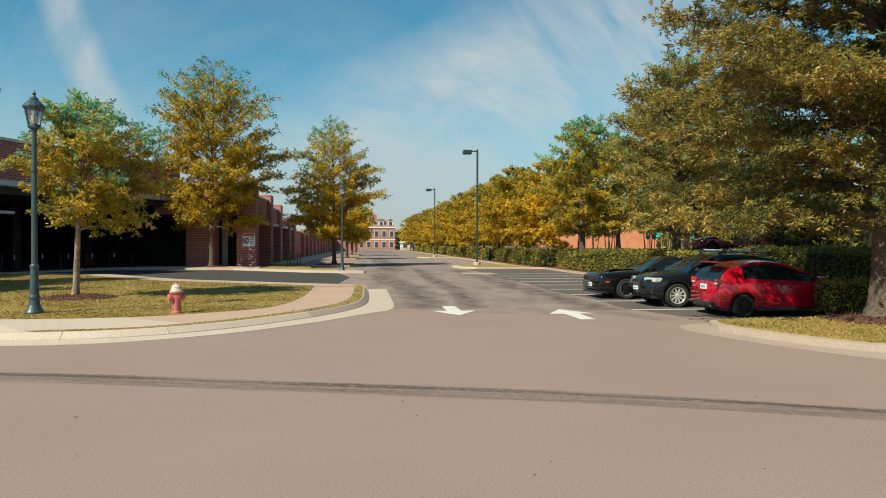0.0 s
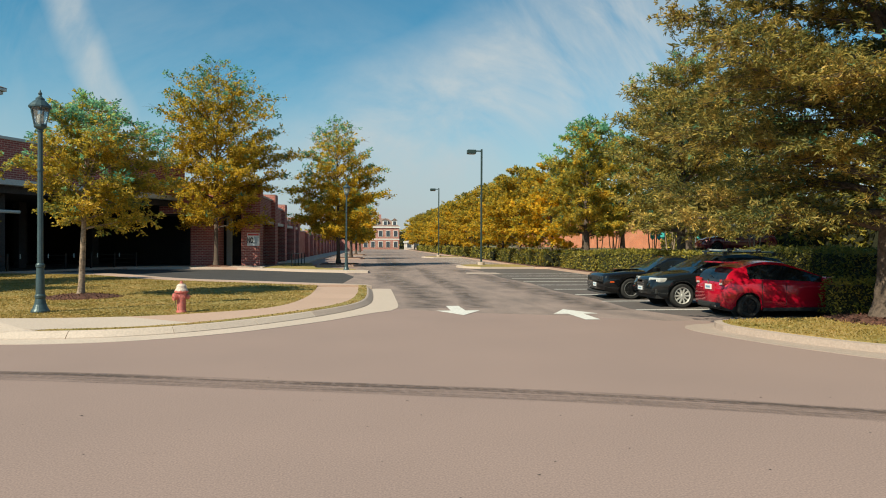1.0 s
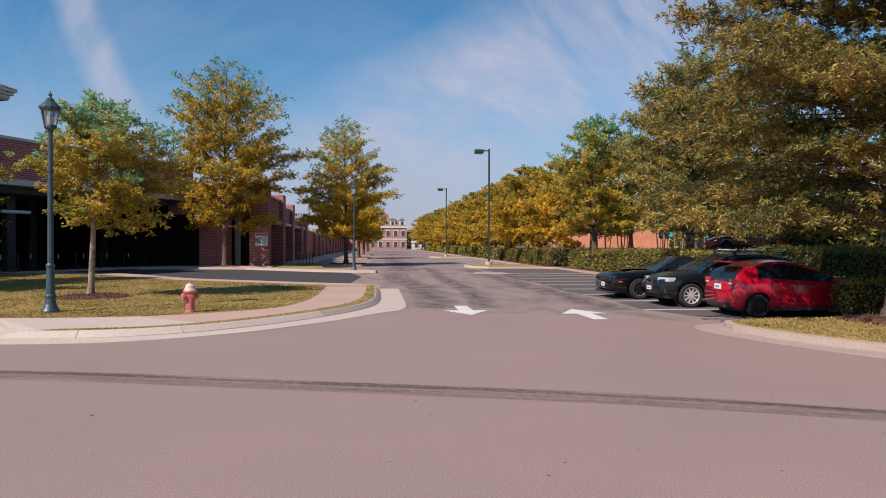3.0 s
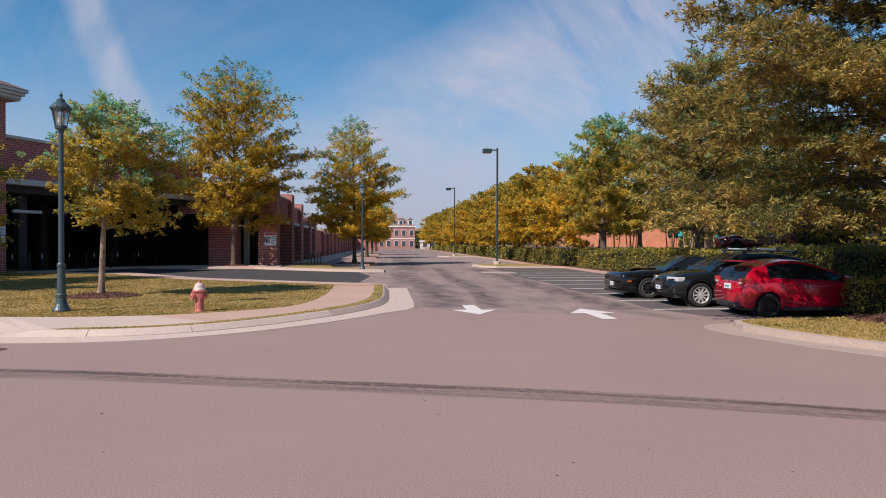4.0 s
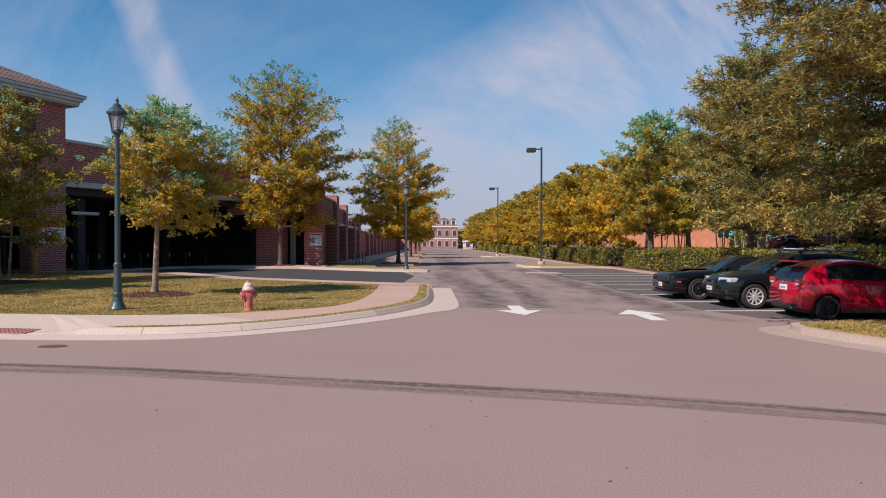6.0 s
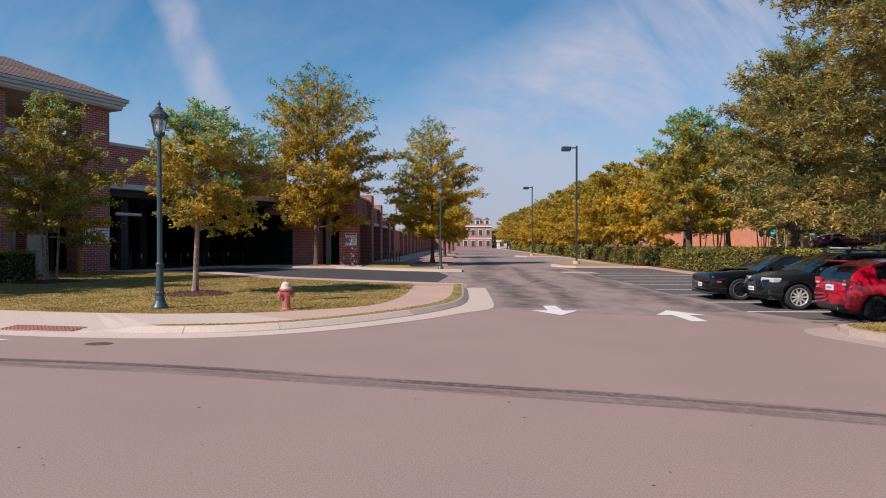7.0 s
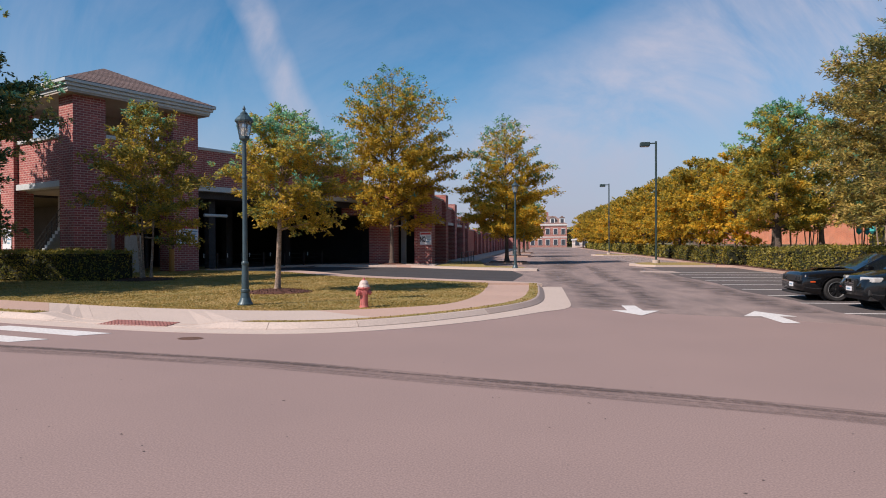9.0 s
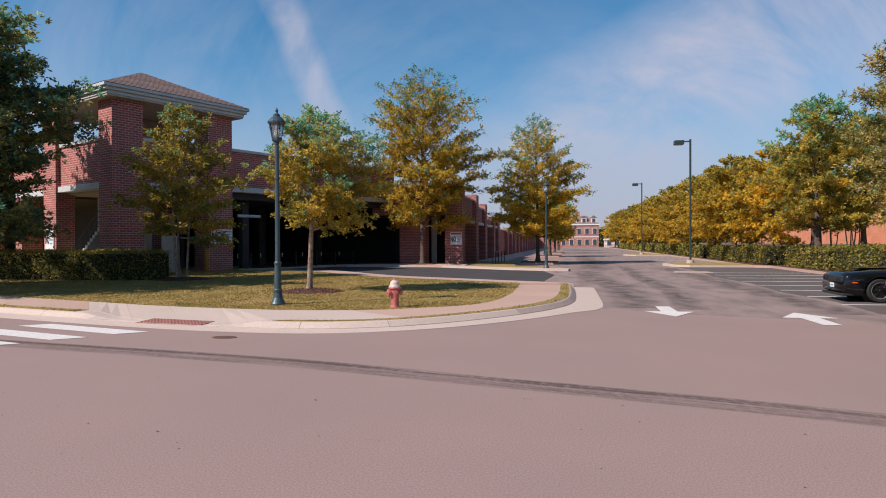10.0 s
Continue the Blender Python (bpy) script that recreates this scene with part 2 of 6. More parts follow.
LEAF_WILLOW = leaf_material("willow_leaf", (0.10, 0.14, 0.06), (0.36, 0.29, 0.07), (0.88, 0.58, 0.17), 0.42)
LEAF_DARK = leaf_material("dark_leaf", (0.05, 0.11, 0.06), (0.17, 0.21, 0.08), (0.74, 0.52, 0.11), 0.42)
LEAF_HEDGE = leaf_material("hedge_leaf", (0.06, 0.085, 0.022), (0.25, 0.215, 0.04), (0.48, 0.36, 0.065), 0.35)
LEAF_GREEN = leaf_material("green_leaf", (0.06, 0.24, 0.17), (0.20, 0.46, 0.29), (0.55, 0.62, 0.20), 0.6)
# shade between the hedge leaves, coloured into the filler core
HEDGE_SHADE = material("hedge_inner_shade", (0.020, 0.022, 0.008), 0.95, 0.4, 12, 2, 0.8)
BLACK_STEEL = material("black_steel", (0.02, 0.02, 0.022), 0.45, 0.1, 30, 3, 0.05, metal=0.4)
HYDRANT_RED = material("hydrant_paint", (0.50, 0.115, 0.10), 0.6, 0.22, 40, 9, 0.3, tint=(0.52, 0.30, 0.27))
HYDRANT_WHITE = material("hydrant_bonnet_paint", (0.62, 0.52, 0.45), 0.65, 0.25, 40, 14, 0.3, tint=(0.32, 0.19, 0.15))
RUST = material("rusty_iron", (0.16, 0.085, 0.06), 0.8, 0.4, 30, 6, 0.5)
DOME_RED = material("tactile_red", (0.30, 0.12, 0.10), 0.85, 0.2, 25, 4, 0.3)
SIGN_WHITE = material("sign_white", (0.72, 0.73, 0.75), 0.5, 0.05, 15, 1, 0.0)
SIGN_RED = material("sign_red", (0.55, 0.06, 0.06), 0.5, 0.05, 15, 1, 0.0)
SIGN_BLACK = material("sign_black", (0.02, 0.02, 0.022), 0.5, 0.05, 15, 1, 0.0)
SIGN_BLUE = material("sign_blue", (0.16, 0.30, 0.42), 0.5, 0.05, 15, 1, 0.0)

# ---- building blocks ----


def link(name, bm, mat, smooth=False):
    bm.normal_update()
    me = bpy.data.meshes.new(name)
    bm.to_mesh(me)
    bm.free()
    for m in (mat if isinstance(mat, (list, tuple)) else (mat,)):
        me.materials.append(m)
    if smooth:
        for f in me.polygons:
            f.use_smooth = True
    return new(name, me)


def part(name, bm, mat, parent, label="", smooth=False):
    ob = link(name, bm, mat, smooth)
    ob.parent = parent
    return tagged(ob, label)


def thing(name, m, label, category, group=""):
    ob = new(name)
    ob.matrix_world = m
    return tagged(ob, label, category, group)


def box(bm, x0, y0, z0, x1, y1, z1, bevel=0.0):
    r = bmesh.ops.create_cube(bm, size=1.0)["verts"]
    bmesh.ops.scale(bm, vec=(x1 - x0, y1 - y0, z1 - z0), verts=r)
    bmesh.ops.translate(bm, vec=((x0 + x1) / 2, (y0 + y1) / 2, (z0 + z1) / 2), verts=r)
    if bevel:
        es = list({e for v in r for e in v.link_edges})
        bmesh.ops.bevel(bm, geom=es, offset=bevel, segments=2, affect="EDGES", profile=0.5)


def boxed(x0, y0, z0, x1, y1, z1, bevel=0.0):
    bm = bmesh.new()
    box(bm, x0, y0, z0, x1, y1, z1, bevel)
    return bm


def tube(bm, a, b, r0, r1=None, seg=10):
    a, b = Vector(a), Vector(b)
    r1 = r0 if r1 is None else r1
    r = bmesh.ops.create_cone(bm, cap_ends=True, segments=seg, radius1=r0, radius2=r1, depth=(b - a).length)["verts"]
    m = Matrix.Translation((a + b) / 2) @ (b - a).to_track_quat("Z", "Y").to_matrix().to_4x4()
    bmesh.ops.transform(bm, matrix=m, verts=r)


def tubed(a, b, r0, r1=None, seg=10):
    bm = bmesh.new()
    tube(bm, a, b, r0, r1, seg)
    return bm


def lathe(profile, seg=20, axis="z", flute=0.0):
    """Turns (radius, height) pairs round the z axis."""
    bm = bmesh.new()
    rings = []
    for r, z in profile:
        ring = []
        for i in range(seg):
            a = 2 * math.pi * i / seg
            k = r * (1 + flute * (i % 2))
            ring.append(bm.verts.new((k * math.cos(a), k * math.sin(a), z)))
        rings.append(ring)
    for r0, r1 in zip(rings, rings[1:]):
        for i in range(seg):
            j = (i + 1) % seg
            bm.faces.new((r0[i], r0[j], r1[j], r1[i]))
    bm.faces.new(rings[0][::-1])
    bm.faces.new(rings[-1])
    return bm


def spline(pts, step=0.5):
    """A smooth line through the points."""
    p = [Vector((*q, 0)) for q in pts]
    p = [2 * p[0] - p[1], *p, 2 * p[-1] - p[-2]]
    out = []
    for i in range(1, len(p) - 2):
        n = max(1, int((p[i + 1] - p[i]).length / step))
        for k in range(n):
            t = k / n
            out.append(0.5 * (2 * p[i] + (p[i + 1] - p[i - 1]) * t + (2 * p[i - 1] - 5 * p[i] + 4 * p[i + 1] - p[i + 2]) * t * t
                              + (3 * p[i] - p[i - 1] - 3 * p[i + 1] + p[i + 2]) * t ** 3))
    out.append(p[-2])
    return [(v.x, v.y) for v in out]


def shifted(path, d):
    """The line d to the left of a line."""
    out = []
    for i, q in enumerate(path):
        a, b = Vector(path[max(i - 1, 0)]), Vector(path[min(i + 1, len(path) - 1)])
        t = (b - a).normalized()
        out.append((q[0] - t.y * d, q[1] + t.x * d))
    return out


def ribbon(pa, pb, z0, za, zb):
    """A solid strip between two lines of equal count, its top at za along the first and zb along the second."""
    bm = bmesh.new()
    rows = [[bm.verts.new(v) for v in ((*a, z0), (*a, za), (*b, zb), (*b, z0))] for a, b in zip(pa, pb)]
    for r0, r1 in zip(rows, rows[1:]):
        for i in range(3):
            bm.faces.new((r0[i], r1[i], r1[i + 1], r0[i + 1]))
    bm.faces.new(rows[0])
    bm.faces.new(rows[-1][::-1])
    bmesh.ops.recalc_face_normals(bm, faces=bm.faces)
    return bm


def slab(pts, z0, z1):
    bm = bmesh.new()
    f = bm.faces.new([bm.verts.new((*p, z1)) for p in pts])
    if f.normal.z < 0 or sum(a[0] * b[1] - b[0] * a[1] for a, b in zip(pts, [*pts[1:], pts[0]])) < 0:
        f.normal_flip()
    r = bmesh.ops.extrude_face_region(bm, geom=[f])
    vs = [v for v in r["geom"] if isinstance(v, bmesh.types.BMVert)]
    bmesh.ops.translate(bm, vec=(0, 0, z0 - z1), verts=vs)
    bmesh.ops.triangulate(bm, faces=bm.faces)
    bmesh.ops.recalc_face_normals(bm, faces=bm.faces)
    return bm


def inside(p, poly):
    c = False
    for (x0, y0), (x1, y1) in zip(poly, [*poly[1:], poly[0]]):
        if (y0 > p[1]) != (y1 > p[1]) and p[0] < (x1 - x0) * (p[1] - y0) / (y1 - y0) + x0:
            c = not c
    return c


def structure(name, bm, mat, label, smooth=False):
    return tagged(link(name, bm, mat, smooth), label, name.split("_")[0], kind="structure")

# ---- ground ----
structure("ground", slab([(-1500, -600), (1500, -600), (1500, 2500), (-1500, 2500)], -0.6, -0.03), SOIL, "dry grassy ground reaching to the horizon")
SEAM = [(0.78, 19.0), (2.6, 17.9), (5.0, 17.0), (7.3, 15.6)]
structure("road", slab([(-90, -22), (90, -60), (90, -8), (16, 11), (16.0, 15.5), (14.5, 30), (14.5, 250), (-45, 250), (-45, 50), (-26, 44), (-15, 31), (-10, 15.5), (-90, 34)], -0.3, 0.0), STREET,
          "worn brownish asphalt street in front of the lane")
structure("road_lane", slab([*SEAM, (14.2, 14.6), (13.75, 42), (13.75, 245), (-1.0, 245), (-1.0, 60), (-1.2, 43.6), (-4.0, 44.6), (-10.4, 49.4), (-16, 49.8), (-24, 47), (-24, 42), (-14.6, 39), (-9.8, 33.8), (-6.6, 31.6),
                                 (-3.2, 29.6), (-0.6, 28.6), (0.3, 27.8), (0.8, 27.5)], -0.2, 0.005), LANE, "patched dark asphalt lane with parking bays")
structure("road_drive", slab([(-1.9, 43.4), (-4.0, 44.2), (-10.4, 49.0), (-16, 49.3), (-25, 46), (-25, 42), (-14.6, 39.3), (-9.8, 34.3), (-6.6, 32.2), (-3.4, 30.2), (-1.4, 31.5), (-1.0, 38)], -0.2, 0.010), DRIVE,
          "smooth black asphalt drive to the parking deck")

BAYS = material("bay_asphalt", (0.125, 0.105, 0.10), 0.92, 0.25, 50, 0.9, 0.5, tint=(0.075, 0.066, 0.066), lo=0.35, hi=0.7, spec=0.25)
structure("road_bays", slab([(8.3, 16.4), (13.7, 15.2), (13.7, 49.8), (9.6, 50.4), (7.6, 50.2), (7.9, 44), (7.35, 37), (7.75, 31), (7.45, 26), (7.85, 22), (7.6, 18.6)], -0.1, 0.0085), BAYS, "darker unworn asphalt of the parking bays")

# left corner: gutter, kerb, walk and lawn
G = spline([(-60, 26.0), (-30, 18.6), (-15, 14.55), (-9.5, 13.2), (-6.75, 12.85), (-4.82, 13.05), (-2.98, 14.1), (-1.23, 16.0), (0.0, 17.9), (0.74, 19.2), (0.82, 23.5), (0.8, 27.6)], 0.45)
K = spline([(-60, 26.6), (-30, 19.2), (-15, 15.15), (-9.5, 13.75), (-6.75, 13.4), (-4.9, 13.62), (-3.3, 14.6), (-1.7, 16.5), (-0.55, 18.6), (-0.05, 20.6), (0.05, 23.6), (0.0, 27.6)], 0.45)
n_g = min(len(G), len(K))


def resample(path, n):
    d = [0.0]
    for a, b in zip(path, path[1:]):
        d.append(d[-1] + math.dist(a, b))
    xs = np.linspace(0, d[-1], n)
    return list(zip(np.interp(xs, d, [p[0] for p in path]).tolist(), np.interp(xs, d, [p[1] for p in path]).tolist()))


G, K = resample(G, 220), resample(K, 220)
K2 = shifted(K, 0.23)


def lowered(p):
    """Kerb height: dropped to the street at the ramp."""
    k = max(0.0, 1.0 - max(0.0, abs(p[0] + 9.6) - 1.75) / 0.9)
    return 0.155 - 0.13 * k


cut = next(i for i, p in enumerate(G) if p[0] > -2.6)
pavement = structure("pavement", ribbon(G[:cut + 1], K[:cut + 1], -0.1, 0.008, 0.022), CONCRETE, "pale concrete gutter along the street corner")
part("gutter", ribbon(G[cut:], K[cut:], -0.1, 0.008, 0.022), CONCRETE, pavement, "pale concrete gutter round the corner")
for i in range(0, 216, 6):
    a, b = i, min(i + 6, 219)
    bm = bmesh.new()
    rows = []
    for j in range(a, b + 1):
        z = lowered(K[j])
        q, q2 = K[j], K2[j]
        mid = lambda s: (q[0] + (q2[0] - q[0]) * s, q[1] + (q2[1] - q[1]) * s)
        rows.append([bm.verts.new(v) for v in ((*q, -0.05), (*q, 0.035), (*mid(0.66), z - 0.012), (*mid(0.82), z), (*q2, z), (*q2, -0.05))])
    for r0, r1 in zip(rows, rows[1:]):
        for k in range(5):
            bm.faces.new((r0[k], r1[k], r1[k + 1], r0[k + 1]))
    bm.faces.new(rows[0])
    bm.faces.new(rows[-1][::-1])
    bmesh.ops.recalc_face_normals(bm, faces=bm.faces)
    c = Vector(((K[a][0] + K[b][0]) / 2, (K[a][1] + K[b][1]) / 2, 0))
    bmesh.ops.scale(bm, vec=(0.994, 0.994, 1), verts=bm.verts, space=Matrix.Translation(-c))
    part("kerbstone", bm, CONCRETE_DARK if K[a][1] > 16.3 and K[a][0] > -2 else CONCRETE, pavement)
# walk: outer edge W, inner edge L (lawn side)
W = resample(spline([(-60, 27.6), (-30, 20.0), (-15, 15.75), (-12.2, 15.05), (-9.5, 14.06), (-7.6, 13.87), (-6.7, 13.78), (-5.0, 14.02), (-3.65, 14.9), (-2.15, 16.75), (-1.1, 18.7), (-0.65, 20.6), (-0.5, 23.6), (-0.55, 27.8)], 0.45), 160)
L = resample(spline([(-60, 29.6), (-30, 22.0), (-15, 17.5), (-11.5, 16.4), (-8.3, 15.85), (-6.6, 15.85), (-5.0, 16.2), (-3.9, 16.9), (-2.9, 17.75), (-2.35, 19.2), (-2.1, 21.8), (-2.1, 24.0), (-2.15, 26.0), (-2.3, 27.8)], 0.45), 160)
for i in range(0, 156, 4):
    a, b = i, min(i + 4, 159)
    pa, pb = W[a:b + 1], L[a:b + 1]
    bm = ribbon(pa, pb, -0.05, 0.165, 0.17)
    for v in bm.verts:
        k = max(0.0, 1.0 - max(0.0, abs(v.co.x + 9.6) - 1.75) / 0.9)
        if v.co.z > 0 and v.co.y < 15.5:
            v.co.z -= 0.125 * k
    c = Vector(((pa[0][0] + pb[-1][0]) / 2, (pa[0][1] + pb[-1][1]) / 2, 0))
    bmesh.ops.scale(bm, vec=(0.996, 0.996, 1), verts=bm.verts, space=Matrix.Translation(-c))
    tan = pa[0][0] > -4.3 or pa[0][0] < -14
    part("paving_slab", bm, CONCRETE_TAN if tan else CONCRETE, pavement, "tan concrete slab" if tan else "")
# concrete apron that joins kerb and walk at the ramp
ra = resample([p for p in K2 if -13.0 < p[0] < -6.4], 60)
rb = resample([p for p in W if -13.0 < p[0] < -6.4], 60)
bm = bmesh.new()
rows = []
for p, q in zip(ra, rb):
    k = max(0.0, 1.0 - max(0.0, abs(q[0] + 9.6) - 1.75) / 0.9)
    rows.append([bm.verts.new(v) for v in ((*p, -0.05), (*p, lowered(p) - 0.004), (q[0], q[1] + 0.06, 0.158 - 0.125 * k), (q[0], q[1] + 0.06, -0.05))])
for r0, r1 in zip(rows, rows[1:]):
    for k in range(3):
        bm.faces.new((r0[k], r1[k], r1[k + 1], r0[k + 1]))
bmesh.ops.recalc_face_normals(bm, faces=bm.faces)
part("apron", bm, CONCRETE, pavement, "pale concrete ramp apron")
# walk beside the drive
B1 = [(-0.55, 27.8), (-1.0, 28.4), (-3.3, 29.7), (-6.6, 31.7), (-9.7, 33.7), (-14.4, 38.7), (-17.5, 40.2), (-21, 41)]
B2 = [(-2.3, 27.8), (-2.35, 27.9), (-3.9, 28.7), (-7.2, 30.6), (-10.5, 32.6), (-15.1, 37.4), (-18, 38.8), (-21, 39.4)]
b1, b2 = resample(spline(B1, 0.5), 40), resample(spline(B2, 0.5), 40)
for i in range(0, 39, 3):
    part("paving_slab", ribbon(b1[i:i + 4], b2[i:i + 4], -0.05, 0.165, 0.17), CONCRETE_TAN, pavement, "tan concrete slab")
part("kerbstone", ribbon(resample(spline([(0.0, 27.6), (-0.1, 28.2), (-0.7, 28.75), *[(x + 0.15, y + 0.3) for x, y in B1[2:]]], 0.4), 60),
                         resample(spline([(-0.17, 27.6), (-0.3, 28.05), (-0.8, 28.55), *[(x + 0.05, y + 0.1) for x, y in B1[2:]]], 0.4), 60), -0.05, 0.155, 0.155), CONCRETE_DARK, pavement)
verge_a = [p for p in K2 if p[0] > -6.85]
verge_b = resample([p for p in W if p[0] > -6.85], len(verge_a))
structure("grass_verge", ribbon(verge_a, verge_b, -0.05, 0.162, 0.168), GRASS, "thin grass strip between kerb and walk")
verge_c = [p for p in K2 if p[0] < -12.5]
verge_d = resample([p for p in W if p[0] < -12.5], len(verge_c))
structure("grass_verge", ribbon(verge_c, verge_d, -0.05, 0.162, 0.168), GRASS, "thin grass strip between kerb and walk")
LAWN = [*L[::2], *b2[::4], (-21.5, 39.4), (-24, 46), (-40, 46), (-60, 60)]
bm = slab(LAWN, -0.1, 0.17)
structure("grass_lawn", bm, GRASS, "mown lawn turning dry and golden at the corner")

# right corner: kerbed grass island by the parked cars
RG = resample(spline([(40, -1.2), (20, 5.2), (12, 8.35), (9.0, 9.5), (7.9, 11.0), (7.3, 12.6), (7.05, 13.7), (7.25, 14.5), (8.0, 14.9), (10, 15.1)], 0.4), 90)
RK = resample(spline([(40, -0.5), (20, 5.8), (12, 8.95), (9.35, 10.1), (8.35, 11.3), (7.8, 12.7), (7.62, 13.6), (7.8, 14.25), (8.3, 14.55), (10, 14.75)], 0.4), 90)
RK2 = shifted(RK, -0.17)
island = structure("pavement_island", ribbon(RG, RK, -0.1, 0.008, 0.02), CONCRETE_DARK, "weathered concrete gutter round the grass island")
for i in range(0, 89, 6):
    part("kerbstone", ribbon(RK[i:i + 7], RK2[i:i + 7], -0.05, 0.145, 0.155), CONCRETE_DARK, island)
RIGHT_LAWN = [*RK2, (13.4, 14.75), (13.4, 13.8), (60, 8), (60, -6)]
structure("grass_island", slab(RIGHT_LAWN, -0.1, 0.165), GRASS, "dry grass on the kerbed island beside the cars")

# planting strip and kerb along the head of the parking bays
strip = structure("pavement_strip", slab([(13.72, 14.7), (13.9, 14.7), (13.9, 50.2), (13.0, 50.6), (13.0, 240), (12.82, 240), (12.82, 50.4), (13.72, 49.8)], -0.1, 0.15), CONCRETE_TAN, "tan concrete kerb at the head of the bays")
structure("mulch_bed", slab([(13.9, 14.7), (17.2, 14.7), (17.2, 240), (13.0, 240), (13.0, 50.6), (13.9, 50.2)], -0.1, 0.14), MULCH, "red-brown mulch bed under the hedge")
structure("ground_terrace", slab([(17.2, 8), (200, -10), (200, 300), (17.2, 300)], -0.1, 1.45), SOIL, "raised ground behind the hedge")
for x0, y0, x1, y1 in ((7.0, 50.6, 12.8, 57.0), (7.2, 92.0, 12.8, 97.0)):
    isl = structure("pavement_end", slab([(x0 + 1.5, y0), (x1, y0), (x1, y1), (x0 + 1.5, y1), (x0 + 0.3, y1 - 1.5), (x0, (y0 + y1) / 2), (x0 + 0.3, y0 + 1.5)], -0.1, 0.15), CONCRETE, "pale concrete end island of the bays")
    part("grass_patch", slab([(x0 + 1.6, y0 + 0.25), (x1 - 0.1, y0 + 0.25), (x1 - 0.1, y1 - 0.25), (x0 + 1.6, y1 - 0.25), (x0 + 0.6, y1 - 1.5), (x0 + 0.6, y0 + 1.5)], 0.1, 0.17), GRASS, isl)

# far side of the drive: kerbed strip with lamp and tree, then islands along the lane
far_side = structure("pavement_far", slab([(-0.25, 43.0), (-0.15, 44.2), (-0.9, 44.9), (-4.0, 46.0), (-8, 49.0), (-8.4, 53.6), (-16.5, 53.8), (-21, 49.5), (-16, 50.1), (-10.3, 49.7), (-4.0, 44.7), (-1.6, 43.3)], -0.1, 0.14), CONCRETE, "pale kerb and walk across the drive")
structure("pavement_brickwalk", slab([(-11.6, 49.95), (-8.6, 48.9), (-8.3, 50.2), (-11.4, 51.4)], -0.1, 0.155), CONCRETE_TAN, "orange-tan paved ramp by the entrance")
structure("grass_far", slab([(-1.0, 44.9), (-4.0, 46.0), (-8, 49.0), (-7.6, 62), (-5.6, 62), (-4.2, 50), (-1.2, 47.0)], -0.1, 0.13), GRASS, "shaded grass beside the deck wall")
for x0, y0, x1, y1 in ((-4.6, 56.0, -0.9, 60.5), (-4.6, 84, -0.9, 88), (-4.6, 112, -0.9, 116)):
    isl = structure("pavement_end", slab([(x0, y0), (x1 - 0.6, y0), (x1, y0 + 0.8), (x1, y1 - 0.8), (x1 - 0.6, y1), (x0, y1)], -0.1, 0.16), CONCRETE_TAN, "tan kerbed end island beside the lane")
    part("mulch_patch", slab([(x0 + 0.2, y0 + 0.25), (x1 - 0.7, y0 + 0.25), (x1 - 0.25, y0 + 1), (x1 - 0.25, y1 - 1), (x1 - 0.7, y1 - 0.25), (x0 + 0.2, y1 - 0.25)], 0.1, 0.2), MULCH, isl)
structure("pavement_wall", slab([(-9.0, 62), (-6.4, 62), (-6.4, 230), (-9.0, 230)], -0.1, 0.14), CONCRETE, "concrete walk along the deck wall")
structure("pavement_lot", slab([(-6.4, 88), (-1.0, 88), (-1.0, 240), (-6.4, 240)], -0.1, 0.006), LANE, "asphalt bays beside the deck")

# ---- parking deck with its stair tower ----
DECK_YAW = -25.3            # the deck's front runs from the tower back to the entrance
T0 = (-25.03, 32.15)        # the tower's near corner
tower = thing("stair_tower", pose(T0[0], T0[1], 0, 0, 0, DECK_YAW + 90), "red brick stair tower with open top storey and hipped shingle roof", "tower")
# local x runs along the front (away), local y to the left
PIERS = [(0.0, 0.0, 1.8, 1.5), (6.05, 0.0, 7.8, 1.5), (0.0, 6.9, 1.1, 8.6), (6.05, 6.9, 7.8, 8.6)]
for x0, y0, x1, y1 in PIERS:
    part("pier", boxed(x0, y0, -0.2, x1, y1, 10.02), BRICK, tower)
for z0, z1 in ((5.45, 7.85),):
    part("parapet", boxed(1.8, 0.25, z0, 6.05, 0.6, z1), BRICK, tower)
    part("parapet", boxed(0.25, 1.5, z0, 0.6, 6.9, z1), BRICK, tower)
    part("parapet", boxed(7.2, 1.5, z0, 7.5, 6.9, z1), BRICK, tower)
    part("parapet", boxed(1.1, 8.0, z0, 6.05, 8.3, z1), BRICK, tower)
    part("coping", boxed(1.8, 0.15, z1, 6.05, 0.7, z1 + 0.22, 0.02), STONE_TRIM, tower)
    part("coping", boxed(0.15, 1.5, z1, 0.7, 6.9, z1 + 0.22, 0.02), STONE_TRIM, tower)
    part("ledge", boxed(0.1, 1.5, z0 - 0.35, 0.75, 6.9, z0, 0.02), STONE_TRIM, tower)
    part("ledge", boxed(1.8, 0.1, z0 - 0.35, 6.05, 0.75, z0, 0.02), STONE_TRIM, tower)
part("floor_slab", boxed(0.75, 0.75, 5.0, 7.2, 8.0, 5.3), SOFFIT, tower)
part("ceiling", boxed(-0.50, -0.50, 10.02, 8.3, 9.1, 10.12), SOFFIT, tower, "tan soffit")
part("core", boxed(3.6, 4.8, 5.3, 6.0, 7.8, 10.02), SOFFIT, tower, "tan stair core wall")
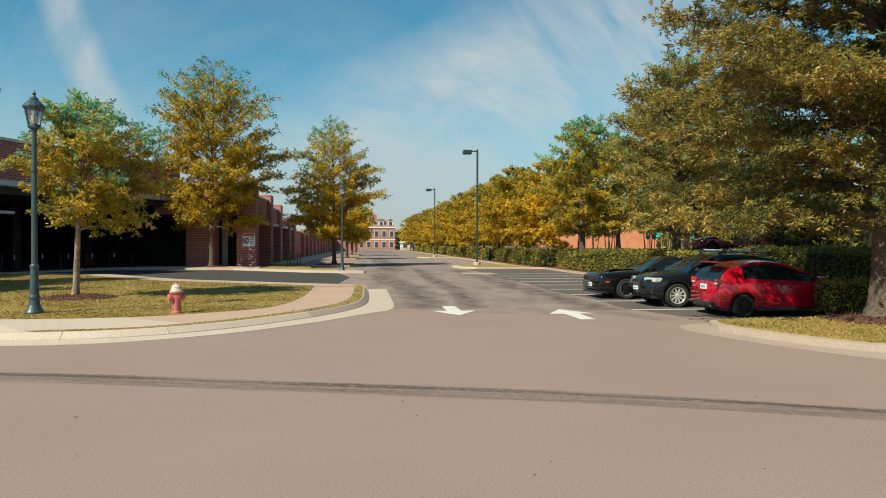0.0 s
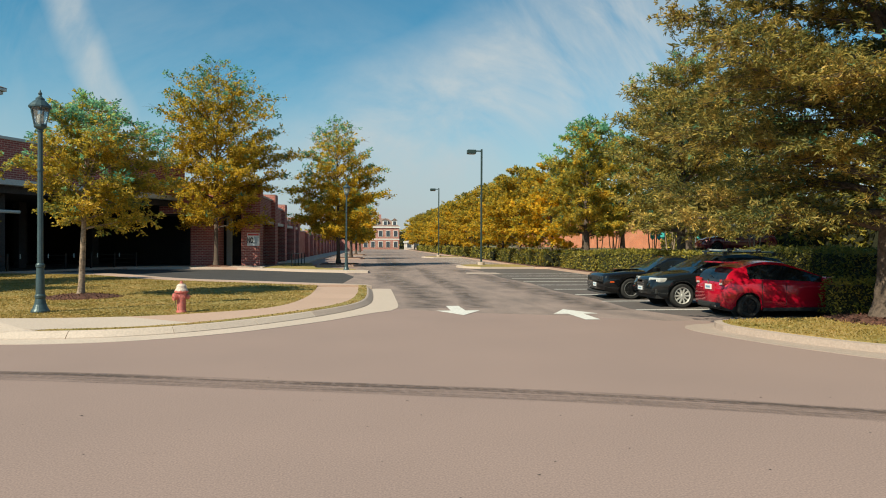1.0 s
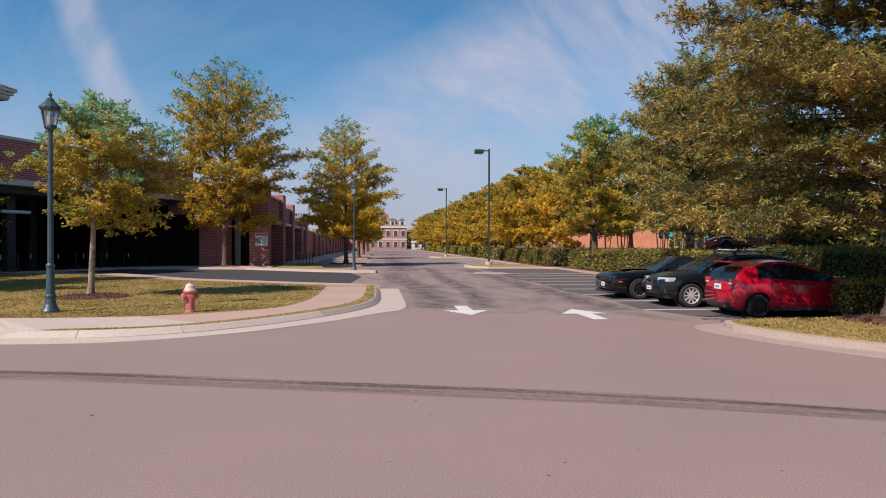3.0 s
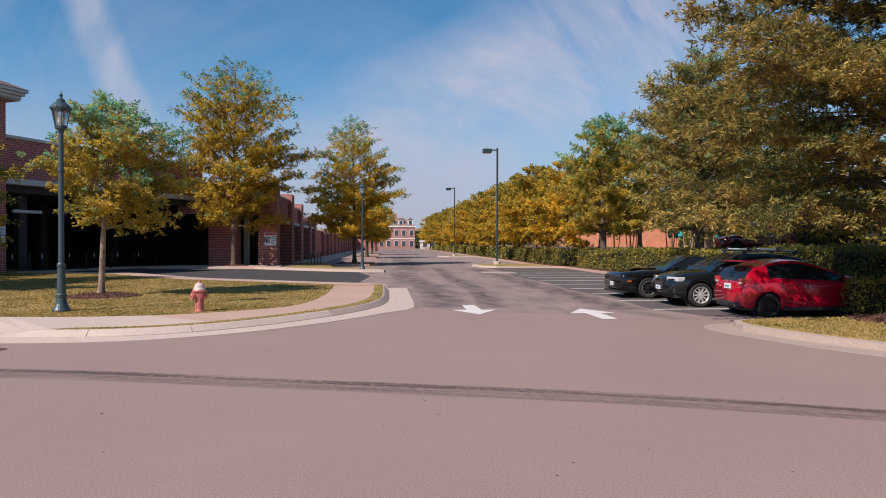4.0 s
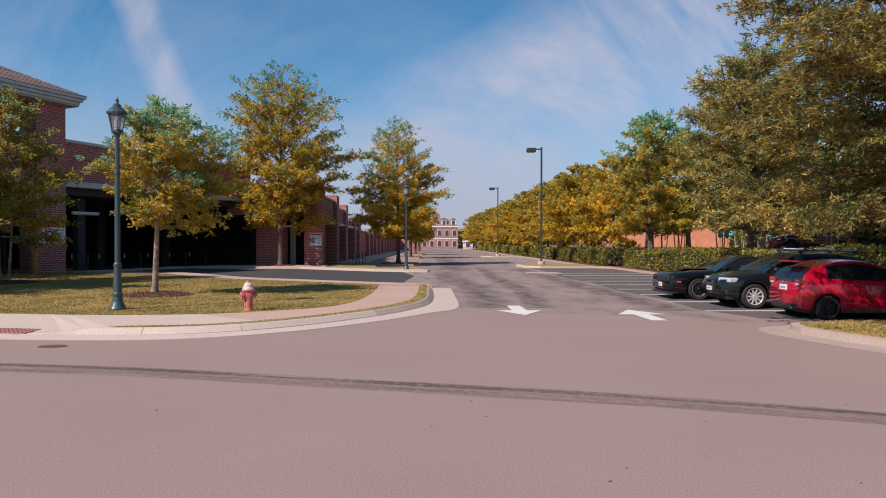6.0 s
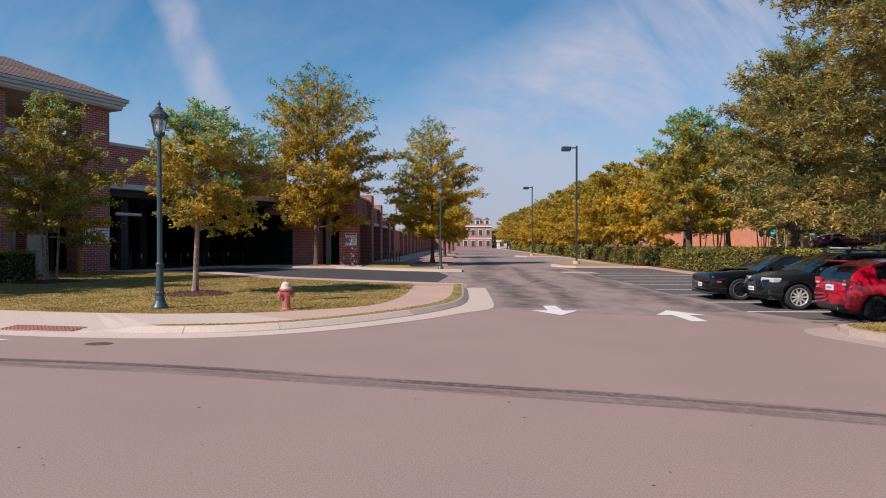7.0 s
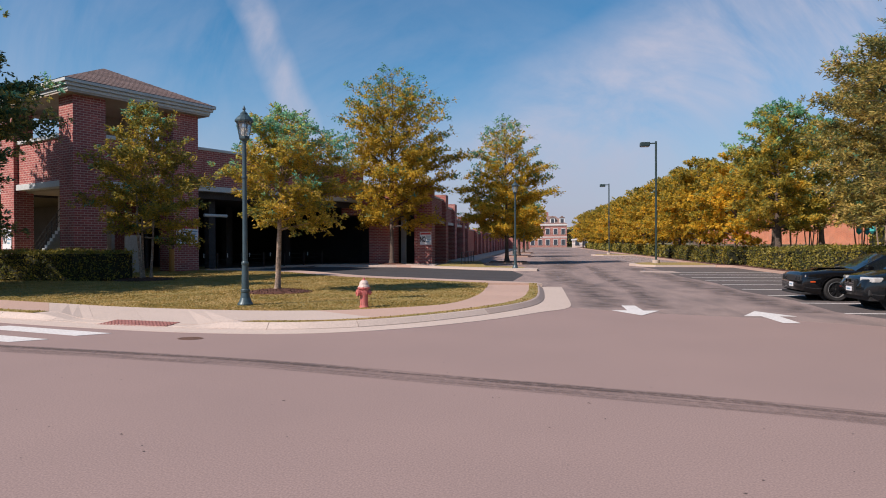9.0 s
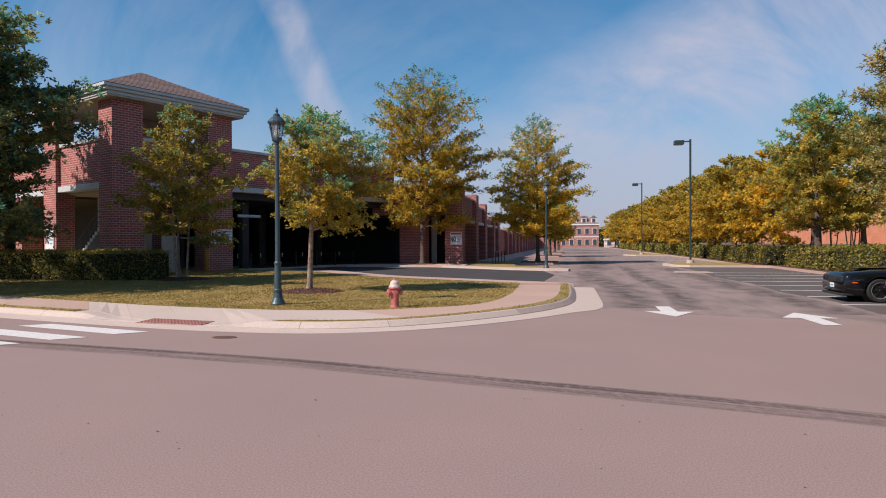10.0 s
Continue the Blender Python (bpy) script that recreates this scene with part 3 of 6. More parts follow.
for k, (o, z0, z1) in enumerate(((0.55, 10.12, 10.30), (0.68, 10.30, 10.48), (0.80, 10.48, 10.66))):
    part("cornice", boxed(-o, -o, z0, 7.8 + o, 8.6 + o, z1, 0.03), STONE_TRIM, tower)
# hipped roof, course by course
for k in range(14):
    s0, s1 = k / 14, (k + 1) / 14
    bm = bmesh.new()
    def ring(s, z):
        o = 0.82
        hx, hy = (3.9 + o) * (1 - s) + 0.02 * s, (4.3 + o) * (1 - s) + 0.4 * s
        return [bm.verts.new((3.9 + sx * hx, 4.3 + sy * hy, z)) for sx, sy in ((-1, -1), (1, -1), (1, 1), (-1, 1))]
    lo, hi = ring(s0, 10.66 + 2.15 * s0 + 0.015), ring(s1, 10.66 + 2.15 * s1)
    for i in range(4):
        bm.faces.new((lo[i], lo[(i + 1) % 4], hi[(i + 1) % 4], hi[i]))
    bm.faces.new(hi)
    part("shingle_course", bm, SHINGLE, tower)
# stair seen in the left bay
for k in range(16):
    part("stair_tread", boxed(0.55, 6.2 - 0.30 * k - 0.32, 0.45 + 0.2 * k, 2.0, 6.2 - 0.30 * k, 0.65 + 0.2 * k), STONE_TRIM, tower, "white stair tread")
for k in range(7):
    y, z = 6.1 - 0.6 * k, 0.62 + 0.40 * k
    part("baluster", tubed((0.6, y, z), (0.6, y, z + 1.0), 0.02, seg=6), BLACK_STEEL, tower)
for dz in (0.35, 0.65, 1.0):
    part("handrail", tubed((0.6, 6.1, 0.65 + dz), (0.6, 2.0, 3.38 + dz), 0.022, seg=6), BLACK_STEEL, tower)
part("back_wall", boxed(3.2, 2.0, 0.0, 3.4, 8.3, 5.0), SOFFIT, tower, "tan back wall of the stair")
part("door", boxed(3.4, 0.9, 0.1, 4.5, 0.98, 2.4, 0.01), SOFFIT, tower, "tan steel door")

deck = thing("parking_deck", pose(T0[0], T0[1], 0, 0, 0, DECK_YAW + 90), "long red brick parking deck with dark open bays", "parking deck")
# front wing, from the tower to the entrance: x 7.8 .. 24.2
part("parapet", boxed(7.8, 0.9, 5.7, 25.0, 1.25, 8.05), BRICK, deck)
part("coping", boxed(7.8, 0.8, 8.05, 25.0, 1.35, 8.23, 0.02), STONE_TRIM, deck)
part("ledge", boxed(7.8, 0.7, 5.35, 25.0, 1.35, 5.7, 0.02), STONE_TRIM, deck)
part("floor_slab", boxed(7.8, 1.25, 4.9, 31.0, 40, 5.35), DECK_SHADED, deck, "concrete upper floor, coloured near-black for the deck's shade")
part("floor_slab", boxed(1.0, 8.7, 4.9, 7.8, 40, 5.35), DECK_SHADED, deck, "concrete upper floor, coloured near-black for the deck's shade")
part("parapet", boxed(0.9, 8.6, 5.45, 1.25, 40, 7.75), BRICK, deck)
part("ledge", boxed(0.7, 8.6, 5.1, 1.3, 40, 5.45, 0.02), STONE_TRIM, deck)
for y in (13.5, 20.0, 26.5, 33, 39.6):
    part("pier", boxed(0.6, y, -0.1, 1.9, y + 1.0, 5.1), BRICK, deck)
part("floor", boxed(2.0, 1.0, -0.12, 30, 45, 0.06), DECK_SHADED, deck, "concrete lower floor, coloured near-black for the deck's shade")
part("back_wall", boxed(8, 28, 0, 30, 28.3, 4.9), DECK_SHADED, deck, "inner wall, coloured near-black for the deck's shade")
# added wall, not seen: stops sun through the tower reaching the columns
part("sun_block_wall", boxed(7.85, 6.0, 0, 8.1, 27.9, 4.9), DECK_SHADED, deck, "added unseen wall beside the stair that keeps sun out of the deck")
part("back_wall", boxed(2, 40, 0, 30, 40.3, 5.0), DECK_SHADED, deck, "inner wall, coloured near-black for the deck's shade")
part("back_wall", boxed(30, 1.4, 0, 30.3, 40, 5.0), DECK_SHADED, deck, "inner wall, coloured near-black for the deck's shade")
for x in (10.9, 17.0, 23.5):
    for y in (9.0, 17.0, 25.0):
        part("column", boxed(x - 0.3, y - 0.3, 0, x + 0.3, y + 0.3, 4.9, 0.02), DECK_SHADED, deck)
part("column", boxed(10.2, 2.2, 0, 10.75, 2.7, 4.9, 0.02), DECK_SHADED, deck)
part("downpipe", tubed((8.6, 0.55, 3.75), (10.4, 0.55, 3.75), 0.10, seg=10), STONE_TRIM, deck, "pale drain pipe")
part("low_wall", boxed(7.8, 1.0, 0.0, 20.0, 1.15, 0.18), CONCRETE_DARK, deck)
for z in (0.5, 0.8, 1.1):
    part("cable", tubed((8.0, 1.1, z), (20.0, 1.1, z), 0.012, seg=5), BLACK_STEEL, deck)
for k in range(7):
    part("rail_post", boxed(8.0 + 2 * k, 1.05, 0.1, 8.09 + 2 * k, 1.15, 1.25), BLACK_STEEL, deck)
for k in range(6):
    part("reflector", boxed(8.9 + 1.9 * k, 1.02, 0.93, 8.95 + 1.9 * k, 1.05, 1.22), STONE_TRIM, deck, "small pale reflector strip")
bp = part("bollard", tubed((5.7, -0.25, 0), (5.7, -0.25, 1.55), 0.16, seg=12), material("bollard_paint", (0.42, 0.17, 0.03), 0.6, 0.2), deck, "orange-yellow steel bollard")

wing = thing("deck_wing", pose(-9.0, 54.2, 0), "red brick deck wing with piers running along the lane", "parking deck")
# local x east, y along the lane; entrance piers first
part("pier", boxed(-5.5, 0.2, -0.1, -3.3, 2.0, 5.6), BRICK, wing)
part("pier", boxed(-1.5, 0.0, -0.1, 0.0, 1.5, 6.4), BRICK, wing)
part("parapet", boxed(-8.0, 0.45, 4.3, -0.01, 0.8, 6.7), BRICK, wing)
part("coping", boxed(-8.0, 0.35, 6.7, 0.0, 0.9, 6.88, 0.02), STONE_TRIM, wing)
part("back_wall", boxed(-8.0, 7.0, 0, -0.9, 7.3, 5.0), DECK_SHADED, wing, "inner wall, coloured near-black for the deck's shade")
part("floor_slab", boxed(-8.0, 0.8, 4.2, -0.4, 28, 4.5), DECK_SHADED, wing)
part("column", boxed(-3.3, 3.0, 0, -2.9, 3.5, 4.2, 0.02), STONE_TRIM, wing, "grey-green concrete column")
for k, y in enumerate((6.6, 13.3, 21.0, 25.9, 38.0, 45.0)):
    part("pier", boxed(-0.9, y, -0.1, 0.25, y + 1.6, 6.4 if k < 1 else 5.9 if k < 2 else 4.9 if k < 4 else 3.8), BRICK, wing)
for k, (y0, y1) in enumerate(((1.5, 6.6), (8.2, 13.3), (14.9, 21.0), (22.6, 25.9))):
    zt = 5.8 if k < 1 else 5.3 if k < 2 else 4.4
    part("parapet", boxed(-0.45, y0, 3.9, -0.1, y1, zt), BRICK, wing)
    part("ledge", boxed(-0.55, y0, 3.65, 0.1, y1, 3.9, 0.02), STONE_TRIM, wing)
    part("coping", boxed(-0.55, y0, zt, 0.0, y1, zt + 0.15, 0.02), STONE_TRIM, wing)
    for z in (0.5, 0.85, 1.2):
        part("cable", tubed((-0.3, y0, z), (-0.3, y1, z), 0.015, seg=5), BLACK_STEEL, wing)
part("inner_wall", boxed(-5.0, 7.3, 0, -4.8, 27, 4.2), DECK_SHADED, wing)
part("wall", boxed(-0.6, 27.5, -0.1, -0.2, 135, 3.55), BRICK, wing)
part("coping", boxed(-0.7, 27.5, 3.55, -0.1, 135, 3.68, 0.02), STONE_TRIM, wing)
for k in range(11):
    part("pilaster", boxed(-0.2, 52 + 8 * k, -0.1, 0.1, 53.0 + 8 * k, 3.55), BRICK, wing)
part("end_wall", boxed(-0.6, 135, -0.1, 6.5, 135.4, 3.4), BRICK, wing)


def letters(text, size, mat, parent, m, name="lettering"):
    cu = bpy.data.curves.new(name, "FONT")
    cu.body, cu.size, cu.extrude, cu.align_x, cu.align_y = text, size, 0.004, "CENTER", "CENTER"
    cu.offset = size * 0.035
    tmp = bpy.data.objects.new("tmp", cu)
    scene.collection.objects.link(tmp)
    bpy.context.view_layer.update()
    me = bpy.data.meshes.new_from_object(tmp.evaluated_get(bpy.context.evaluated_depsgraph_get()))
    bpy.data.objects.remove(tmp)
    me.materials.clear()
    me.materials.append(mat)
    ob = new(name, me)
    ob.parent = parent
    ob.matrix_local = m
    return ob


def notice(m, w=1.55, h=1.15):
    """A banner: red heading bar, NO in black, and lines too small to read."""
    s = thing("notice_banner", m, "white notice banner reading NO with red heading, on a brick pier", "sign", "notices on the piers")
    part("panel", boxed(-w / 2, -0.02, -h / 2, w / 2, 0.0, h / 2), SIGN_WHITE, s)
    part("heading_bar", boxed(-w / 2 + 0.05, -0.028, h / 2 - 0.20, w / 2 - 0.05, -0.022, h / 2 - 0.05), SIGN_RED, s)
    letters("NO", 0.60 * h, SIGN_BLACK, s, pose(-w * 0.24, -0.026, -0.08 * h, 90, 0, 0) @ Matrix.Diagonal((0.46 * w / (0.9 * h), 1, 1, 1)))
    for k, wd in enumerate((0.62, 0.55, 0.6, 0.42)):
        part("text_bar", boxed(0.06 * w, -0.028, (0.16 - 0.15 * k) * h, 0.06 * w + wd * w / 1.55, -0.022, (0.22 - 0.15 * k) * h), SIGN_BLUE, s)
    return s


notice(pose(-9.54, 54.17, 2.25), 0.98, 1.05)
f = radians(DECK_YAW + 90)


def on_deck(x, y):
    return (T0[0] + x * math.cos(f) - y * math.sin(f), T0[1] + x * math.sin(f) + y * math.cos(f))


notice(pose(*on_deck(6.95, -0.03), 2.45, 0, 0, DECK_YAW + 90))
notice(pose(*on_deck(-0.03, 7.75), 2.35, 0, 0, DECK_YAW), 1.15, 1.5)

# ---- far buildings ----


def house(name, m, wx, wy, h, label, brick, floors, cols, roof_h=4.0, dormers=0):
    b = thing(name, m, label, "building")
    part("wall", boxed(0, 0, -0.1, wx, wy, h), brick, b)
    part("cornice", boxed(-0.3, -0.3, h, wx + 0.3, wy + 0.3, h + 0.5), WHITE_TRIM, b)
    bm = bmesh.new()
    o = 0.3
    lo = [bm.verts.new((x, y, h + 0.5)) for x, y in ((-o, -o), (wx + o, -o), (wx + o, wy + o), (-o, wy + o))]
    i = min(wx, wy) * 0.3
    hi = [bm.verts.new((x, y, h + 0.5 + roof_h)) for x, y in ((i, i), (wx - i, i), (wx - i, wy - i), (i, wy - i))]
    for k in range(4):
        bm.faces.new((lo[k], lo[(k + 1) % 4], hi[(k + 1) % 4], hi[k]))
    bm.faces.new(hi)
    part("roof", bm, SHINGLE, b)
    if floors:
        part("band", boxed(-0.06, -0.06, h * 0.45, wx + 0.06, wy + 0.06, h * 0.45 + 0.35), WHITE_TRIM, b)
    for fl in range(floors):
        for c in range(cols):
            x = (c + 0.5) * wx / cols
            z = 0.9 + fl * h / floors
            w = part("window", boxed(x - 0.85, -0.12, z - 0.1, x + 0.85, -0.02, z + 2.3), WHITE_TRIM, b)
            part("pane", boxed(x - 0.7, -0.16, z, x + 0.7, -0.125, z + 2.15), FAR_GLASS, w)
    for c in range(dormers):
        x = (c + 0.5) * wx / dormers
        d = part("dormer", boxed(x - 1.0, 0.6, h + 0.5, x + 1.0, 3.5, h + 3.0), WHITE_TRIM, b)
        part("pane", boxed(x - 0.6, 0.52, h + 1.1, x + 0.6, 0.59, h + 2.6), FAR_GLASS, d)
        bm = bmesh.new()
        vs = [bm.verts.new(v) for v in ((x - 1.2, 0.4, h + 3.0), (x + 1.2, 0.4, h + 3.0), (x, 0.4, h + 3.9), (x - 1.2, 4.5, h + 3.0), (x + 1.2, 4.5, h + 3.0), (x, 4.5, h + 3.9))]
        for q in ((0, 1, 2), (5, 4, 3), (0, 2, 5, 3), (1, 4, 5, 2), (0, 3, 4, 1)):
            bm.faces.new([vs[j] for j in q])
        part("dormer_roof", bm, SHINGLE, d)
    part("chimney", boxed(wx * 0.42, wy * 0.4, h + 2, wx * 0.42 + 1.6, wy * 0.4 + 1.2, h + roof_h + 2.2), brick, b)
    return b


FAR_GLASS = material("far_window_glass", (0.06, 0.07, 0.09), 0.15, 0.1, 5, 1, 0.0)
house("brick_hall", pose(-4.0, 262, 0, 0, 0, 0), 15.0, 16, 8.6, "red brick hall with white dormers at the lane's end", BRICK_FAR, 2, 5, 3.4, 4)
house("low_annex", pose(12.2, 238, 0), 5.5, 8, 2.6, "low pale building with white fascia", material("pale_stucco", (0.62, 0.50, 0.44), 0.9), 1, 2, 0.4, 0)
house("orange_hall", pose(38, 166, 1.45, 0, 0, -90), 88, 16, 5.2, "long orange brick building behind the trees", BRICK_ORANGE, 0, 0, 3.0, 0)

# ---- lamps ----


def street_lamp(m, h=5.5, label="dark green cast-iron street lamp with glass lantern"):
    s = thing("street_lamp", m, label, "street lamp", "lantern lamps")
    k = h / 5.5
    part("base", lathe([(0.211, 0), (0.211, 0.04), (0.179, 0.09), (0.133, 0.2), (0.109, 0.34), (0.121, 0.37), (0.125, 0.42), (0.101, 0.45), (0.098, 0.75), (0.086, 1.1), (0.101, 1.13), (0.101, 1.18), (0.074, 1.22)], 24, flute=0.0), POST_GREEN, s, smooth=False)
    part("shaft", lathe([(0.066, 1.2), (0.062, 2.5), (0.055, 4.3 * k), (0.051, 4.52 * k), (0.070, 4.54 * k), (0.070, 4.58 * k), (0.047, 4.62 * k)], 20, flute=0.04), POST_GREEN, s)
    part("collar", lathe([(0.078, 3.55 * k), (0.082, 3.58 * k), (0.078, 3.61 * k)], 16), POST_GREEN, s)
    z = 4.6 * k
    la = part("lantern", lathe([(0.08, z), (0.15, z + 0.05), (0.155, z + 0.1), (0.13, z + 0.12)], 6), POST_GREEN, s)
    part("glass", lathe([(0.135, z + 0.11), (0.215, z + 0.52)], 6), LANTERN_GLASS, la)
    part("bulb", lathe([(0.03, z + 0.12), (0.06, z + 0.2), (0.06, z + 0.32), (0.02, z + 0.38)], 10), WHITE_TRIM, la)
    for i in range(6):
        a = math.pi / 3 * i
        part("frame_bar", tubed((0.14 * math.cos(a), 0.14 * math.sin(a), z + 0.1), (0.225 * math.cos(a), 0.225 * math.sin(a), z + 0.53), 0.012, seg=5), POST_GREEN, la)
    part("cap", lathe([(0.25, z + 0.52), (0.255, z + 0.56), (0.21, z + 0.62), (0.13, z + 0.70), (0.10, z + 0.71), (0.10, z + 0.76), (0.05, z + 0.80), (0.03, z + 0.84), (0.05, z + 0.88), (0.02, z + 0.93), (0.005, z + 0.98)], 12), POST_GREEN, s)
    return s


lamp = street_lamp(pose(-8.17, 17.14, 0.17), 5.42)
street_lamp(pose(-1.72, 45.0, 0.12), 6.1)
street_lamp(pose(-3.4, 86.0, 0.14), 5.5)


def lot_light(m, h=10.3):
    s = thing("lot_light", m, "tall dark green steel car-park light with box head", "light pole", "car-park lights")
    part("footing", lathe([(0.3, 0), (0.3, 0.25), (0.28, 0.28)], 16), CONCRETE, s)
    part("pole", boxed(-0.075, -0.075, 0.25, 0.075, 0.075, h, 0.02), POLE_DARK, s)
    part("arm", boxed(-0.55, -0.04, h - 0.22, -0.05, 0.04, h - 0.12), POLE_DARK, s)
    hd = part("head", boxed(-1.25, -0.3, h - 0.42, -0.5, 0.3, h - 0.08, 0.05), POLE_DARK, s)
    part("lens", boxed(-1.18, -0.24, h - 0.44, -0.57, 0.24, h - 0.425), STONE_TRIM, hd)
    return s


first_light = lot_light(pose(9.3, 55.0, 0.15), 9.9)
for y in (93.5,):
    copy_thing(first_light, pose(9.6, y, 0.15))

# ---- trees ----
GOLDEN = 2.39996


def mesh_of(name, verts, faces, mats, index=None):
    """A mesh from arrays of places and of triangles or quads."""
    me = bpy.data.meshes.new(name)
    n, k = faces.shape
    me.vertices.add(len(verts))
    me.vertices.foreach_set("co", verts.astype(np.float32).ravel())
    me.loops.add(n * k)
    me.loops.foreach_set("vertex_index", faces.astype(np.int32).ravel())
    me.polygons.add(n)
    me.polygons.foreach_set("loop_start", np.arange(0, n * k, k, dtype=np.int32))
    for m in mats:
        me.materials.append(m)
    if index is not None:
        me.polygons.foreach_set("material_index", index.astype(np.int32))
    me.update(calc_edges=True)
    return me


def unit(v):
    return v / np.maximum(np.linalg.norm(v, axis=-1, keepdims=True), 1e-9)


def leaves_mesh(name, mats, rg, nodes, dirs, share, per, leaf, width, loose, flat):
    """Rosettes of folded leaves at the nodes of the twigs; share: how likely a node's leaves are of the second colour."""
    P, D = np.repeat(nodes, per, 0), np.repeat(dirs, per, 0)
    n = len(P)
    second = np.repeat(rg.random(len(nodes)) < share, per)
    d = unit(D * 0.75 + rg.normal(0, 0.72, (n, 3)) * (1, 1, 0.75))
    s = unit(np.cross(d, rg.normal(0, flat, (n, 3)) + (0, 0, 1)))
    u = np.cross(s, d)
    P = P + rg.normal(0, loose, (n, 3))
    ll, ww = leaf * rg.uniform(0.6, 1.25, (n, 1)), width * rg.uniform(0.7, 1.3, (n, 1))
    v = np.stack([P, P + d * ll * 0.5 + s * ww * 0.5 + u * ww * 0.22, P + d * ll - u * ll * 0.12, P + d * ll * 0.5 - s * ww * 0.5 + u * ww * 0.22], 1)
    base = 4 * np.arange(n)[:, None]
    f = np.stack([base + (0, 1, 2), base + (0, 2, 3)], 1).reshape(-1, 3)
    return mesh_of(name, v.reshape(-1, 3), f, mats, np.repeat(second, 2))


def sticks_mesh(name, mat, a, b, ra, rb, seg=5):
    """Tapered sticks from a to b."""
    d = unit(b - a)
    s = unit(np.cross(d, np.where(np.abs(d[:, 2:3]) > 0.9, (1.0, 0, 0), (0, 0, 1.0))))
    u = np.cross(d, s)
    ring = [(math.cos(2 * math.pi * k / seg), math.sin(2 * math.pi * k / seg)) for k in range(seg)]
    lo = np.stack([a + ra[:, None] * (s * c + u * q) for c, q in ring], 1)
    hi = np.stack([b + rb[:, None] * (s * c + u * q) for c, q in ring], 1)
    v = np.concatenate([lo, hi], 1).reshape(-1, 3)
    quad = np.array([(k, (k + 1) % seg, (k + 1) % seg + seg, k + seg) for k in range(seg)])
    f = (2 * seg * np.arange(len(a))[:, None, None] + quad).reshape(-1, 4)
    me = mesh_of(name, v, f, [mat])
    me.polygons.foreach_set("use_smooth", np.ones(len(f), dtype=bool))
    return me


def grow(rg, height, radius, start, shape, limbs, twigs, gap, rise, sag, bias, r0, twig_len, spray):
    """Limbs on a leader, twigs in flat sprays along the limbs, and the nodes along the twigs that carry leaves."""
    sticks, nodes, dirs, outer = [], [], [], []
    for i in range(limbs):
        s = (i + rg.uniform(0.1, 0.9)) / limbs
        z = start + (height * 0.95 - start) * s ** 0.95
        az = i * GOLDEN + rg.uniform(-0.35, 0.35)
        h = np.array((math.cos(az), math.sin(az), 0.0))
        R = radius * float(np.interp(s, [q[0] for q in shape], [q[1] for q in shape])) * rg.uniform(0.66, 1.08) * (1 + h[0] * bias[0] + h[1] * bias[1])
        up = min(R * math.tan(radians(rise[0] + (rise[1] - rise[0]) * s + rg.uniform(-9, 9))), max(0.15, height * (1.0 - 0.20 * R / radius) - z))
        bend = np.cross(h, (0, 0, 1)) * rg.uniform(-0.16, 0.16) * R

        def along(u):
            u = np.asarray(u)[..., None]
            return np.array((0, 0, z - 0.1 * R)) + h * R * u + bend * u * u + np.array((0, 0, 1.0)) * (up + 0.1 * R) * u * (1 + sag - sag * u)

        thick = max(0.012, r0 * 0.42 * (1 - 0.8 * s) * min(1.0, 0.35 + R / radius))
        us = np.linspace(0, 1, 6)
        pts = along(us)
        for k in range(5):
            sticks.append((pts[k], pts[k + 1], thick * (1 - 0.85 * us[k]), thick * (1 - 0.85 * us[k + 1])))
        nt = max(4, int(twigs * (0.25 + 0.85 * R / radius)))
        for j in range(nt + 1):
            u = 1.0 if j == nt else 0.14 + 0.86 * ((j + rg.random()) / nt) ** 0.8
            p = along(u)
            tang = unit(along(min(u + 0.02, 1.02)) - along(u - 0.02))
            turn = 0.0 if j == nt else (1 if j % 2 else -1) * radians(rg.uniform(22, 78))
            c, q = math.cos(turn), math.sin(turn)
            d = unit(np.array((tang[0] * c - tang[1] * q, tang[0] * q + tang[1] * c, 0.5 * tang[2] + rg.uniform(*spray))))
            L = twig_len * (0.16 * radius + 0.20 * R) * (1.25 - 0.75 * u) * rg.uniform(0.6, 1.25) + 0.12
            nn = max(2, int(L / gap))
            v = (np.arange(nn) + rg.random(nn)) / nn
            q3 = p + d * (L * v[:, None]) - np.array((0, 0, 1.0)) * (0.16 * L * v ** 2)[:, None] + rg.normal(0, 0.07 * L, (nn, 3)) * (1, 1, 0.8)
            nodes.append(q3)
            dirs.append(np.repeat(d[None], nn, 0) * np.clip(0.35 + v, 0, 1.2)[:, None])
            outer.append(0.75 * (s + 0.25 * u) + 0.35 * (u * (0.4 + 0.6 * v)) + rg.normal(0, 0.09))
            sticks.append((p, p + d * L * 0.9 - np.array((0, 0, 0.12 * L)), max(0.006, thick * 0.3 * (1.1 - u)), 0.004))
    return sticks, np.concatenate(nodes), np.concatenate(dirs), np.concatenate(outer)


